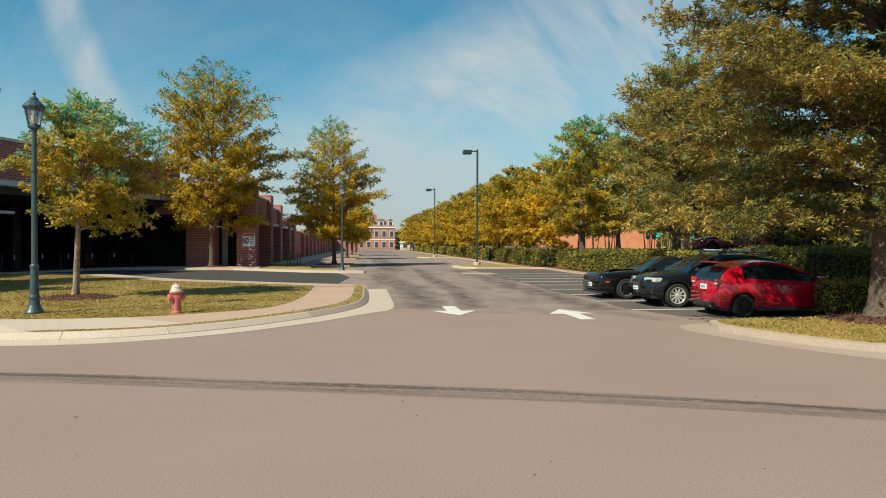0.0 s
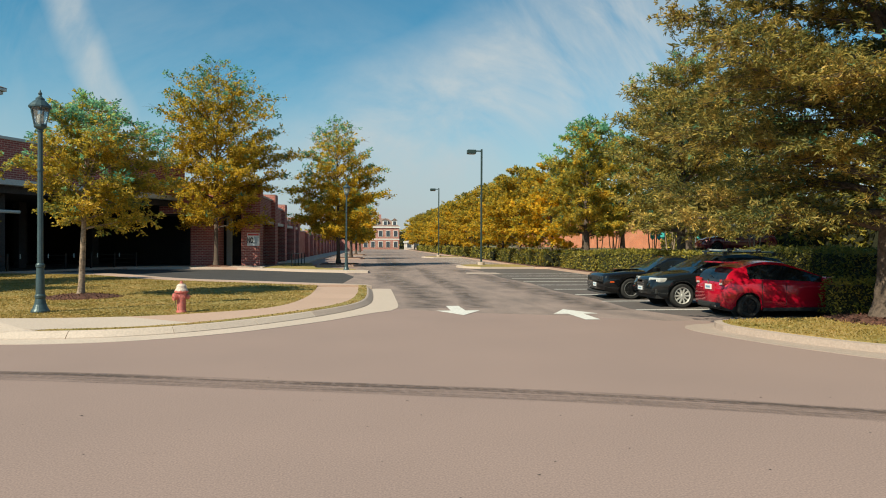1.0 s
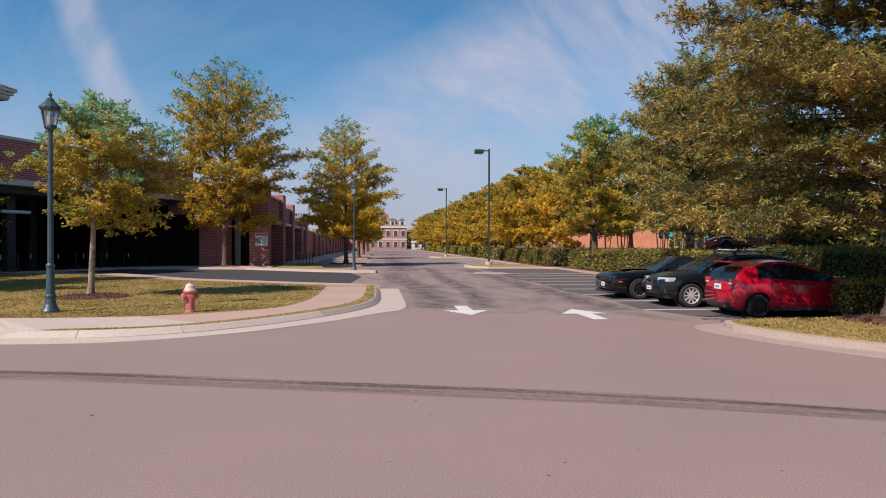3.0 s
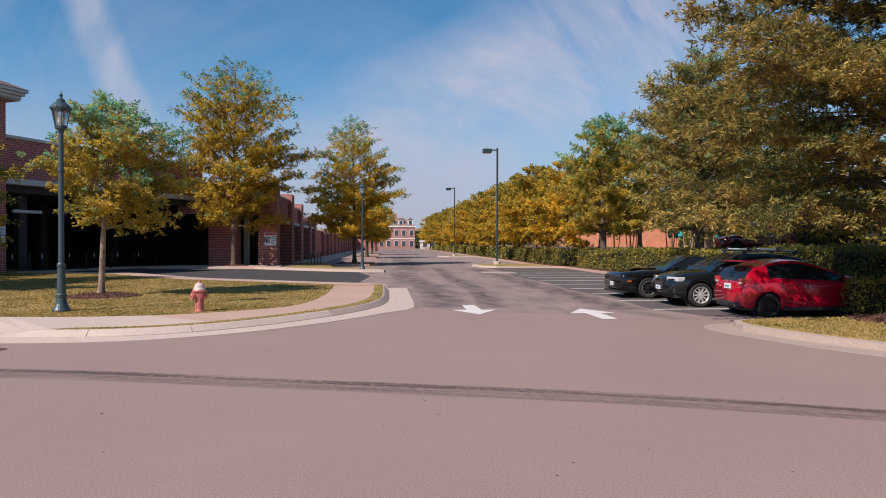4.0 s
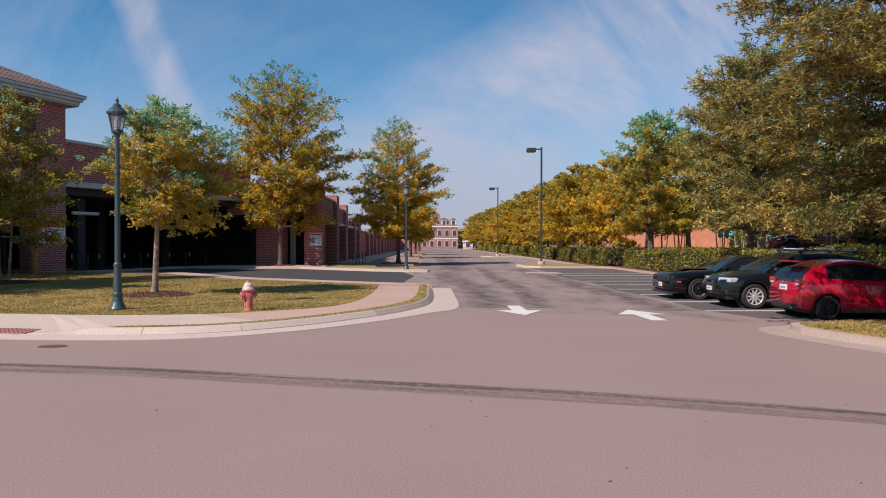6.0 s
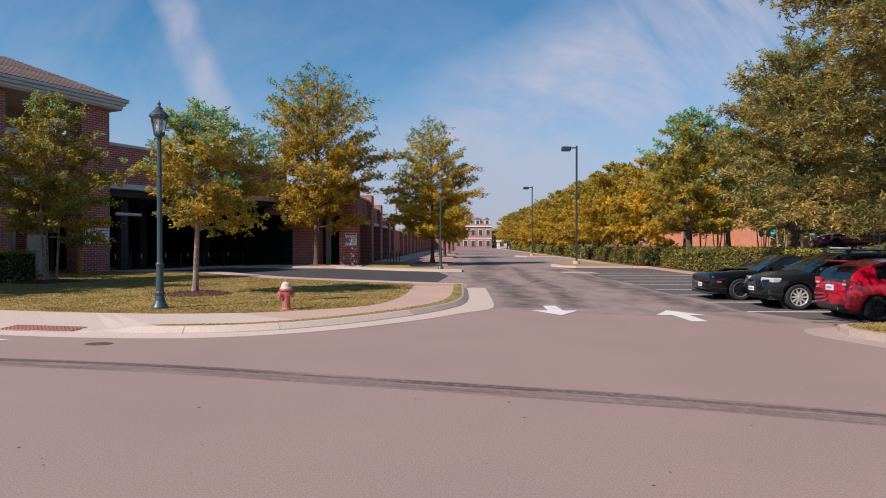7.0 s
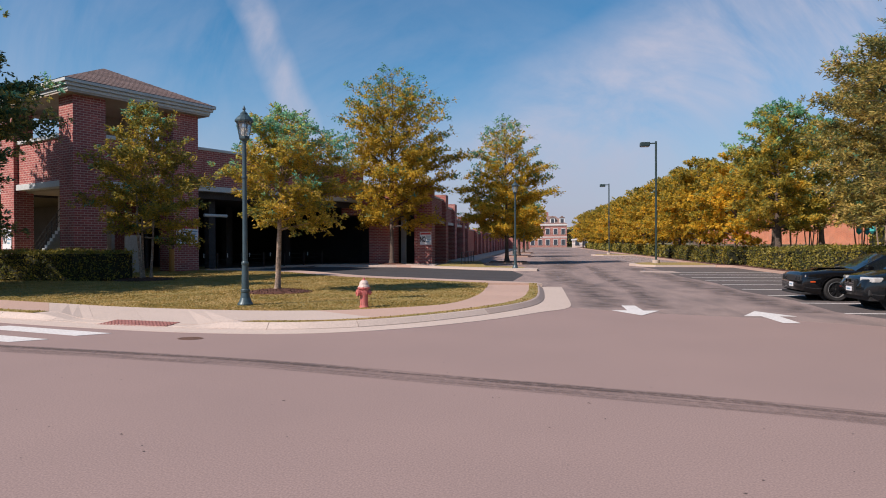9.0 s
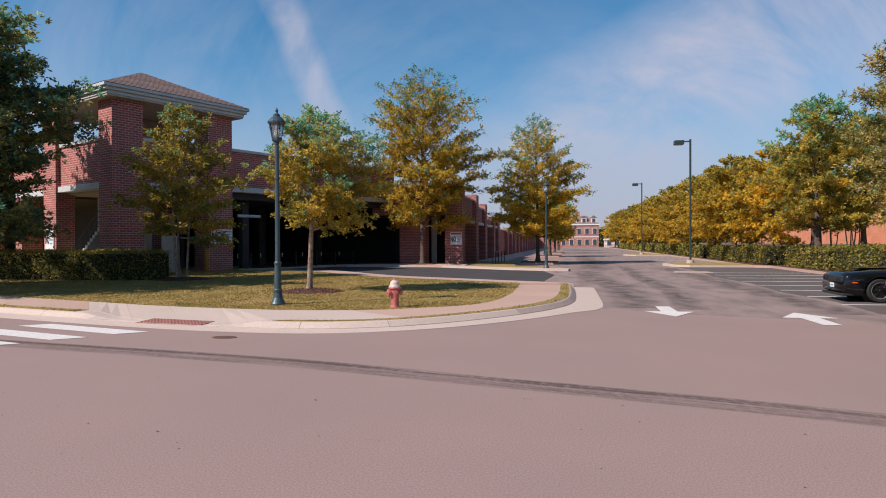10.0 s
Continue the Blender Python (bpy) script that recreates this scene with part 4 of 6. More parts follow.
def trunk_mesh(rng, height, r0, stems=1, top=0.95):
    bm = bmesh.new()
    for s in range(stems):
        off = Vector((0, 0, 0)) if stems == 1 else Vector((math.cos(s * 2.1 + 0.4), math.sin(s * 2.1 + 0.4), 0)) * 0.7
        n, seg = 16, 12
        prev = None
        ph = rng.uniform(0, 6)
        for k in range(n + 1):
            u = (k / n) ** 1.25
            w = 0.05 * height / 8
            p = Vector((w * math.sin(3 * u + ph) - w * math.sin(ph), w * math.cos(4 * u + ph) - w * math.cos(ph), u * height * top)) + off * (0.35 + 1.3 * u) * (1 - 0.75 * u)
            r = r0 * ((1 - u) ** 0.8 * 0.92 + 0.05) * (1.6 if k == 0 else 1.12 if k == 1 else 1) / (1 if stems == 1 else 1.7)
            ring = [bm.verts.new(p + Vector((math.cos(a), math.sin(a), 0)) * r * (1 + 0.10 * math.sin(3 * a + ph) + rng.uniform(-0.05, 0.05))) for a in [2 * math.pi * j / seg for j in range(seg)]]
            if prev:
                for j in range(seg):
                    bm.faces.new((prev[j], prev[(j + 1) % seg], ring[(j + 1) % seg], ring[j]))
            prev = ring
        bm.faces.new(prev)
    return bm


OVAL = ((0, 0.65), (0.15, 1.0), (0.45, 0.95), (0.7, 0.72), (0.87, 0.42), (1, 0.08))
CONE = ((0, 0.85), (0.14, 1.0), (0.4, 0.88), (0.6, 0.72), (0.8, 0.46), (1, 0.1))
BROAD = ((0, 0.88), (0.1, 1.0), (0.5, 0.96), (0.75, 0.76), (0.9, 0.48), (1, 0.12))


def tree(m, seed, height, radius, start, r0, mats, label, leaf=0.26, width=0.13, limbs=34, twigs=16, gap=0.3, per=9, bark=BARK, stems=1, group="", shape=OVAL,
         rise=(10, 58), sag=0.5, bias=(0, 0), twig_len=1.0, loose=0.04, flat=0.9, green=(0.55, 2.0), spray=(-0.35, 0.75), thin=0.5):
    """green: the place in the crown, 0 inside and below to 1 at its top and tips, where the second leaf colour takes over, and how sharply."""
    rng, rg = random.Random(seed), np.random.default_rng(seed)
    t = thing("tree", m, label, "tree", group)
    sticks, nodes, dirs, outer = grow(rg, height, radius, start, shape, limbs, twigs, gap, rise, sag, bias, r0, twig_len, spray)
    keep = rg.random(len(nodes)) > thin * np.clip((outer - 0.35) * 1.8, 0, 1)
    nodes, dirs, outer = nodes[keep], dirs[keep], outer[keep]
    part("trunk", trunk_mesh(rng, height, r0, stems), bark, t, smooth=True)
    a, b = np.array([q[0] for q in sticks]), np.array([q[1] for q in sticks])
    ra, rb = np.array([q[2] for q in sticks]), np.array([q[3] for q in sticks])
    share = np.clip((outer - green[0]) * green[1] + 0.3, 0.01, 0.94)
    for name, me in (("branchwork", sticks_mesh("branchwork", bark, a, b, ra, rb, 5 if gap < 0.3 else 3)), ("crown", leaves_mesh("crown", mats, rg, nodes, dirs, share, per, leaf, width, loose, flat))):
        new(name, me).parent = t
    return t


# lawn trees
tree(pose(-9.27, 22.03, 0.18, 0, 3, 0), 3, 6.5, 2.25, 2.35, 0.105, (LEAF_OLIVE, LEAF_GREEN), "young oak with pale bark in a mulch ring on the lawn", 0.12, 0.055, 50, 20, 0.10, 9, BARK_PALE,
     shape=((0, 0.72), (0.25, 1.0), (0.55, 0.86), (0.8, 0.6), (1, 0.2)), rise=(4, 58), bias=(0.2, 0.0), loose=0.04, green=(0.70, 2.4), thin=0.6)
tree(pose(-12.0, 52.3, 0.14), 5, 16.2, 5.35, 3.2, 0.18, (LEAF_GOLD, LEAF_GREEN), "tall golden maple before the deck entrance", 0.20, 0.135, 70, 22, 0.21, 10, BARK, bias=(0.14, 0), rise=(6, 60), loose=0.10, green=(0.68, 2.2), thin=0.95)
tree(pose(-2.95, 58.3, 0.2), 8, 12.9, 4.4, 2.3, 0.17, (LEAF_GOLD, LEAF_GREEN), "golden maple on the island beside the lane", 0.20, 0.135, 58, 22, 0.20, 10, shape=CONE, rise=(0, 50), loose=0.10, green=(0.70, 2.2), spray=(-0.3, 0.5), thin=0.9)
tree(pose(-18.7, 28.8, 0.18), 11, 8.4, 2.75, 2.2, 0.11, (LEAF_OLIVE, LEAF_GREEN), "multi-stemmed young tree in mulch by the tower", 0.16, 0.08, 50, 18, 0.15, 9, BARK_PALE, stems=3,
     shape=((0, 0.8), (0.2, 1.0), (0.42, 0.88), (0.6, 0.56), (0.8, 0.32), (1, 0.08)), rise=(0, 60), bias=(0.1, 0), loose=0.06, green=(1.0, 1.6))
tree(pose(-25.2, 21.0, 0.18), 14, 12.3, 5.5, 1.9, 0.30, (LEAF_DARK, LEAF_GREEN), "tall dark green oak with level branches on the lawn", 0.20, 0.09, 110, 27, 0.17, 10, bias=(0.12, -0.12),
     shape=((0, 0.9), (0.1, 1.0), (0.45, 0.92), (0.7, 0.62), (0.88, 0.32), (1, 0.1)), rise=(2, 44), loose=0.06, green=(0.8, 1.4), spray=(-0.25, 0.45), thin=0.2)
# second oak, added largely out of view so its shadow falls on the tower
tree(pose(-31.6, 27.4, 0.18), 15, 14.0, 4.6, 2.2, 0.28, (LEAF_DARK, LEAF_OLIVE), "added tall dark green oak behind the hedge before the deck, shading the tower", 0.24, 0.11, 80, 22, 0.24, 10, shape=BROAD, rise=(2, 46), loose=0.07, green=(0.7, 1.4), spray=(-0.25, 0.45), thin=0.2)
# along the lane's left side, further off
far_tree = tree(pose(-2.7, 86, 0.16), 21, 9.0, 3.6, 2.2, 0.22, (LEAF_GOLD, LEAF_GREEN), "golden street tree beside the lane", 0.40, 0.26, 30, 12, 0.42, 9, group="lane trees", loose=0.1, green=(0.9, 2.0))
for x, y, s in ((-2.7, 114, 1.0), (-2.6, 145, 1.05), (-3, 180, 1.0)):
    copy_thing(far_tree, pose(x, y, 0.14, 0, 0, y * 7) @ Matrix.Scale(s, 4))
# right side: the big willow oak over the cars, then the row behind the hedge
tree(pose(11.87, 13.83, 0.16), 31, 14.8, 4.7, 2.35, 0.27, (LEAF_WILLOW, LEAF_GREEN), "large willow oak with narrow leaves on the grass island", 0.14, 0.037, 96, 40, 0.105, 10, shape=((0, 1.0), (0.5, 0.98), (0.75, 0.76), (0.9, 0.48), (1, 0.12)),
     rise=(-2, 44), sag=0.45, loose=0.03, flat=0.8, green=(1.2, 2.0), spray=(-0.2, 0.4), thin=0.2)
tree(pose(15.6, 31.5, 0.14), 33, 11.6, 3.5, 2.5, 0.25, (LEAF_WILLOW, LEAF_GREEN), "willow oak behind the hedge", 0.19, 0.06, 60, 24, 0.15, 9, group="hedge row trees", shape=BROAD, rise=(2, 50), loose=0.06, green=(1.0, 2.4), spray=(-0.25, 0.5))
tree(pose(20.0, 39.5, 1.45), 35, 10.6, 4.3, 2.2, 0.24, (LEAF_WILLOW, LEAF_GREEN), "willow oak behind the hedge", 0.22, 0.075, 46, 20, 0.2, 9, group="hedge row trees", shape=BROAD, rise=(2, 52), loose=0.07, green=(0.85, 2.2))
tree(pose(15.4, 45.5, 0.14), 37, 11.0, 3.3, 2.4, 0.24, (LEAF_OLIVE, LEAF_GREEN), "olive-green oak behind the hedge", 0.24, 0.10, 50, 20, 0.2, 10, group="hedge row trees", rise=(2, 56), loose=0.07, green=(0.75, 2.2))
row_tree = tree(pose(14.2, 61.7, 0.14), 39, 9.3, 3.45, 1.75, 0.17, (LEAF_GOLD, LEAF_OLIVE), "golden oak behind the hedge", 0.28, 0.16, 44, 17, 0.27, 9, group="hedge row trees", rise=(4, 54), loose=0.07, green=(0.62, 1.4))
for k, (x, y, s) in enumerate(((15.0, 53.5, 0.95), (14.4, 71, 0.98), (14.6, 81, 1.02), (14.2, 92, 1.0), (14.5, 103, 1.05), (14.2, 115, 1.0), (14.4, 128, 1.05), (14.2, 142, 1.05), (14.4, 158, 1.1), (14, 175, 1.1), (14.2, 195, 1.15), (14.4, 220, 1.2))):
    copy_thing(row_tree, pose(x, y, 0.14, 0, 0, 77 * k) @ Matrix.Scale(s, 4))
back_tree = tree(pose(23, 58, 1.45), 41, 10.5, 4.4, 2.4, 0.23, (LEAF_OLIVE, LEAF_GREEN), "olive-green tree behind the car park", 0.40, 0.2, 38, 14, 0.4, 9, group="back row trees", shape=BROAD, loose=0.1, green=(0.55, 1.6))
for k, (x, y, s) in enumerate(((24, 72, 1.0), (23, 88, 1.0), (24, 106, 1.15), (25, 128, 1.2), (28, 45, 1.0), (30, 33, 1.05), (33, 22, 1.0), (30, 12, 1.0), (38, 30, 1.2))):
    copy_thing(back_tree, pose(x, y, 1.44, 0, 0, 61 * k) @ Matrix.Scale(s, 4))


myrtle = tree(pose(21.0, 44.0, 1.45), 51, 4.3, 1.75, 1.3, 0.09, (LEAF_OLIVE, LEAF_GOLD), "small pale-barked ornamental tree on the terrace", 0.2, 0.1, 26, 12, 0.2, 9, BARK_PALE, stems=3, group="terrace trees", rise=(25, 65), loose=0.07, green=(0.5, 1.2))
for k, (x, y, s) in enumerate(((22.6, 50.5, 1.0), (20.4, 57.0, 0.9), (24.0, 63.0, 1.1), (20.2, 70.0, 0.95), (22.0, 35.5, 0.9), (21.0, 79.0, 1.1), (19.4, 50.0, 0.75), (19.3, 88.0, 1.0))):
    copy_thing(myrtle, pose(x, y, 1.44, 0, 0, 83 * k) @ Matrix.Scale(s, 4))


def hedge(name, x0, y0, x1, y1, z0, h, seed, label, leaf=0.09, density=260, mat=None):
    """A clipped hedge: core coloured near-black as inner shade, and a skin of leaves."""
    rng = random.Random(seed)
    hd = thing(name, pose(x0, y0, z0), label, "hedge")
    wx, wy = x1 - x0, y1 - y0
    part("core", boxed(0.08, 0.08, 0, wx - 0.08, wy - 0.08, h - 0.1, 0.06), HEDGE_SHADE, hd)
    verts, faces = [], []
    sides = ((wx * wy, "t"), (wx * h, "f"), (wy * h, "l"), (wx * h * 0.4, "b"), (wy * h * 0.4, "r"))
    for area, sd in sides:
        for _ in range(int(area * density)):
            a, b, j = rng.random(), rng.random(), rng.gauss(-0.02, 0.05)
            o = Vector({"t": (a * wx, b * wy, h + j + 0.06 * math.sin(a * wx * 2.1 + seed) * math.sin(b * wy * 1.7)), "f": (a * wx, -j, b * h), "b": (a * wx, wy + j, b * h), "l": (-j, a * wy, b * h), "r": (wx + j, a * wy, b * h)}[sd])
            d = Vector((rng.gauss(0, 1), rng.gauss(0, 1), rng.gauss(0.3, 0.8))).normalized()
            s2 = d.cross(Vector((rng.gauss(0, 1), rng.gauss(0, 1), rng.gauss(0, 1)))).normalized()
            l, w = leaf * rng.uniform(0.7, 1.4), leaf * 0.55
            k = len(verts)
            verts += [tuple(o), tuple(o + d * l * 0.5 + s2 * w * 0.5), tuple(o + d * l), tuple(o + d * l * 0.5 - s2 * w * 0.5)]
            faces += [(k, k + 1, k + 2), (k, k + 2, k + 3)]
    me = bpy.data.meshes.new("foliage")
    me.from_pydata(verts, [], faces)
    me.materials.append(mat or LEAF_HEDGE)
    c = new("foliage", me)
    c.parent = hd
    return hd


hedge("hedge", 14.6, 14.9, 16.6, 24.5, 0.14, 1.6, 1, "clipped green hedge at the head of the parking bays", 0.10, 330)
hedge("hedge", 14.6, 25.0, 16.4, 41.0, 0.14, 1.4, 2, "clipped green hedge at the head of the parking bays", 0.13, 170)
hedge("hedge", 14.7, 42.0, 16.2, 49.6, 0.14, 1.25, 3, "clipped green hedge at the head of the parking bays", 0.15, 130)
hedge("hedge", 13.9, 51.5, 15.6, 72, 0.14, 1.2, 4, "clipped green hedge beside the lane", 0.2, 70)
hedge("hedge", 13.9, 74, 15.6, 120, 0.14, 1.2, 5, "clipped green hedge beside the lane", 0.3, 30)
hedge("hedge", 13.9, 122, 15.6, 200, 0.14, 1.3, 9, "clipped green hedge beside the lane", 0.4, 16)
hedge("low_hedge", 11.6, 15.12, 13.7, 15.8, 0.16, 0.82, 6, "low clipped hedge on the grass island", 0.08, 420)
hedge("hedge", -31.5, 27.6, -19.6, 29.4, 0.17, 1.35, 7, "clipped hedge in front of the stair tower", 0.11, 240)
hedge("hedge", -47, 27.2, -32, 28.8, 0.17, 1.35, 8, "clipped hedge in front of the deck", 0.14, 120)

hedge("shrub_belt", 34, -12, 37, 74, 1.44, 4.2, 12, "dense shrubs and young trees closing the terrace", 0.5, 14)
hedge("shrub_belt", 20, 8.5, 34, 11.5, 1.44, 2.0, 13, "dense shrubs closing the terrace", 0.3, 30)

# handrail beside the deck's side entrance
rail = thing("handrail", pose(-6.3, 52.5, 0.12), "black steel handrail on the walk beside the deck", "handrail")
for k in range(5):
    part("rail_post", tubed((0.06 * k, 1.9 * k, 0), (0.06 * k, 1.9 * k, 1.0), 0.03, seg=8), BLACK_STEEL, rail)
for z in (0.5, 0.98):
    part("rail_bar", tubed((0, 0, z), (0.24, 7.6, z), 0.025, seg=8), BLACK_STEEL, rail)

far_belt = hedge("far_woods", -90, 300, 110, 306, -0.05, 8.0, 15, "distant golden woods closing the view", 1.6, 1.2, LEAF_OLIVE)

# ---- cars ----
TYRE = material("tyre_rubber", (0.018, 0.017, 0.017), 0.85, 0.2, 30, 5, 0.2)
RIM_SILVER = material("silver_alloy", (0.62, 0.60, 0.58), 0.3, 0.06, 20, 4, 0.0, metal=0.35)
RIM_GREY = material("dark_grey_alloy", (0.24, 0.235, 0.23), 0.35, 0.06, 20, 4, 0.0, metal=0.4)
RIM_BLACK = material("black_alloy", (0.03, 0.03, 0.032), 0.3, 0.06, 20, 4, 0.0, metal=0.6)
CAR_RED = material("red_car_paint", (0.50, 0.004, 0.028), 0.25, 0.05, 60, 2, 0.0, metal=0.25, coat=1.0)
CAR_BLACK = material("black_car_paint", (0.006, 0.006, 0.007), 0.12, 0.05, 60, 2, 0.0, spec=0.3, coat=0.6)
CAR_NAVY = material("dark_car_paint", (0.008, 0.010, 0.012), 0.12, 0.05, 60, 2, 0.0, spec=0.3, coat=0.6)
CAR_GLASS = material("tinted_glass", (0.010, 0.013, 0.016), 0.04, 0.05, 10, 2, 0.0, spec=0.55, coat=0.15)
PLASTIC = material("black_plastic", (0.022, 0.022, 0.023), 0.6, 0.1, 40, 4, 0.1)
CHROME = material("chrome", (0.75, 0.75, 0.76), 0.12, 0.03, 20, 3, 0.0, metal=1.0)
LIGHT_CLEAR = material("headlight_lens", (0.48, 0.48, 0.47), 0.1, 0.08, 20, 5, 0.0, spec=0.8, coat=0.8)
LIGHT_RED = material("tail_lamp_lens", (0.40, 0.02, 0.02), 0.12, 0.05, 20, 5, 0.0, coat=0.8)
LIGHT_AMBER = material("amber_lens", (0.75, 0.10, 0.02), 0.2, 0.05, 20, 5, 0.0)
PLATE = material("plate_white", (0.68, 0.68, 0.70), 0.5, 0.04, 20, 5, 0.0)


def lerp(x, pts):
    return float(np.interp(x, [p[0] for p in pts], [p[1] for p in pts]))


def wheel(car, x, y, r, side, rim, spokes, spoke_w, lip):
    w = part("wheel", lathe([(r * 0.60, -0.10), (r * 0.90, -0.115), (r * 0.985, -0.085), (r, -0.04), (r, 0.04), (r * 0.985, 0.085), (r * 0.90, 0.115), (r * 0.70, 0.105), (r * 0.66, 0.06), (r * 0.60, 0.05)], 32), TYRE, car, "black rubber tyre", smooth=False)
    w.matrix_local = pose(x, y, r, -90 * side, 0, 0)
    bm = lathe([(r * 0.63, -0.05), (r * 0.69, 0.05), (r * 0.69, 0.10), (r * 0.655, 0.105), (r * 0.62, 0.07), (r * 0.60, -0.02), (r * 0.05, -0.03)], 32)
    part("rim", bm, lip, w)
    part("hub", lathe([(r * 0.17, 0.0), (r * 0.17, 0.07), (r * 0.12, 0.085), (r * 0.02, 0.088)], 16), rim, w)
    bm = bmesh.new()
    for k in range(spokes):
        a = 2 * math.pi * k / spokes
        b4 = len(bm.verts)
        box(bm, r * 0.10, -spoke_w / 2, 0.045, r * 0.66, spoke_w / 2, 0.08)
        bm.verts.ensure_lookup_table()
        bmesh.ops.rotate(bm, cent=(0, 0, 0), matrix=Matrix.Rotation(a, 3, "Z"), verts=bm.verts[b4:])
    part("spokes", bm, rim, w)
    part("brake_disc", lathe([(r * 0.45, -0.02), (r * 0.45, -0.005)], 20), PLASTIC, w)


def car(name, m, label, spec, paint, rim, spokes, spoke_w):
    """A car along +x: lofted lower body with wheel arches, then roof, pillars and glass."""
    c = thing(name, m, label, "car", "parked cars")
    Lh, Wh, r = spec["L"] / 2, spec["W"] / 2, spec["r"]
    xw = (spec["front_axle"], spec["front_axle"] - spec["wb"])
    ra = r + 0.055

    def arch(x):
        z = 0.0
        for q in xw:
            d = abs(x - q)
            if d < ra:
                z = max(z, r + math.sqrt(ra * ra - d * d))
        return z

    def half(x):
        f = max(0.0, (x - Lh * 0.55) / (Lh * 0.45))
        b = max(0.0, (-x - Lh * 0.62) / (Lh * 0.38))
        return Wh * (1 - spec.get("nose", 0.20) * f ** 2.4 - spec.get("tail", 0.13) * b ** 2.2)

    def bottom(x):
        e = max(0.0, (abs(x) - Lh * 0.82) / (Lh * 0.18))
        return spec["sill"] + 0.10 * e * e

    xs = sorted({round(v, 4) for v in [*np.linspace(-Lh, Lh, 64).tolist(), *[q + ra * math.sin(a) for q in xw for a in np.linspace(-math.pi / 2, math.pi / 2, 17)]] if -Lh <= v <= Lh})
    bm = bmesh.new()
    prev = None
    for x in xs:
        w, zb, zs = half(x), bottom(x), lerp(x, spec["shoulder"])
        zc = lerp(x, spec["hood"])
        pull = max(0.0, (abs(x) - Lh + 0.10) / 0.10)      # rounded ends
        zs, zc = zs - 0.05 * pull ** 2, zc - 0.07 * pull ** 2
        sec = [(w * 0.90, zb), (w * 0.965, zb + 0.07), (w * 0.992, zb + (zs - zb) * 0.35), (w, zb + (zs - zb) * 0.58), (w * 0.985, zb + (zs - zb) * 0.80), (w * 0.965, zs - 0.05), (w * 0.915, zs), (w * 0.60, (zs + zc * 2) / 3), (0.0, zc)]
        za = arch(x)
        half_pts = [(y, max(z, min(za, zs - 0.06)) if i < 6 else z) for i, (y, z) in enumerate(sec)]
        ring = [bm.verts.new((x, y, z)) for y, z in half_pts] + [bm.verts.new((x, -y, z)) for y, z in half_pts[-2::-1]]
        if prev:
            for i in range(len(ring) - 1):
                try:
                    bm.faces.new((prev[i], ring[i], ring[i + 1], prev[i + 1]))
                except ValueError:
                    pass
        else:
            bm.faces.new(ring)
        prev = ring
    bm.faces.new(prev[::-1])
    bmesh.ops.recalc_face_normals(bm, faces=bm.faces)
    part("body", bm, paint, c, smooth=True)
    part("underbody", boxed(-Lh + 0.15, -Wh * 0.80, spec["sill"] - 0.03, Lh - 0.15, Wh * 0.80, spec["sill"] + 0.45), PLASTIC, c)
    # cabin
    xr0, xr1, xf1, xf0 = spec["cabin"]
    zroof = spec["H"]
    n = 44
    gx = [xr0 + (xf0 - xr0) * k / n for k in range(n + 1)]

    def roof(x):
        base = lerp(x, spec["shoulder"])
        if x < xr1:
            u = max(0.0, (x - xr0) / (xr1 - xr0))
            t = math.sin(u * math.pi / 2) ** spec.get("rear_round", 0.9)
            top = zroof - spec.get('arc', 0.09) * 0.62 ** 2 / 0.38
        elif x > xf1:
            u = max(0.0, (xf0 - x) / (xf0 - xf1))
            t = u ** 0.92
            top = zroof - spec.get('arc', 0.09) * 0.38
        else:
            u = (x - xr1) / (xf1 - xr1)
            return zroof - spec.get('arc', 0.09) * (u - 0.62) ** 2 / 0.38
        return base + (top - base) * t

    glass, panels, roof_bm = bmesh.new(), bmesh.new(), bmesh.new()
    secs = []
    for x in gx:
        base, zr = lerp(x, spec["shoulder"]) - 0.01, roof(x)
        w0 = half(x) * 0.925
        k = min(1.0, (zr - base) / (zroof - base))
        w1 = w0 - (w0 - Wh * spec.get("tumble", 0.70)) * k
        secs.append([(x, w0, base), (x, w0 + (w1 - w0) * 0.80, base + (zr - base) * 0.80), (x, w1, zr - 0.03 * k), (x, w1 * 0.72, zr + 0.006 * k), (x, 0, zr + 0.02 * k)])
    for i in range(n):
        a, b = secs[i], secs[i + 1]
        xm = (gx[i] + gx[i + 1]) / 2
        for j in range(4):
            for sgn in (1, -1):
                q = [(v[0], v[1] * sgn, v[2]) for v in (a[j], b[j], b[j + 1], a[j + 1])]
                if j == 0:
                    solid = any(p0 <= xm <= p1 for p0, p1 in spec["pillars"])
                elif j == 1:
                    solid = True
                else:
                    solid = xr1 - spec.get("spoiler", 0.05) <= xm <= xf1 + 0.05 or (j == 2 and (xm > xf1 or xm < xr1) and False)
                tgt = (panels if j < 2 else roof_bm) if solid else glass
                try:
                    tgt.faces.new([tgt.verts.new(v) for v in q])
                except ValueError:
                    pass
    for bmx in (glass, panels, roof_bm):
        bmesh.ops.remove_doubles(bmx, verts=bmx.verts, dist=0.0005)
        bmesh.ops.dissolve_degenerate(bmx, dist=0.0004, edges=bmx.edges)
        bmesh.ops.recalc_face_normals(bmx, faces=bmx.faces)
    part("glass", glass, CAR_GLASS, c, "dark tinted windows", smooth=True)
    part("pillar_trim", panels, spec.get("pillar_paint", paint), c, smooth=True)
    part("roof", roof_bm, paint, c, smooth=True)
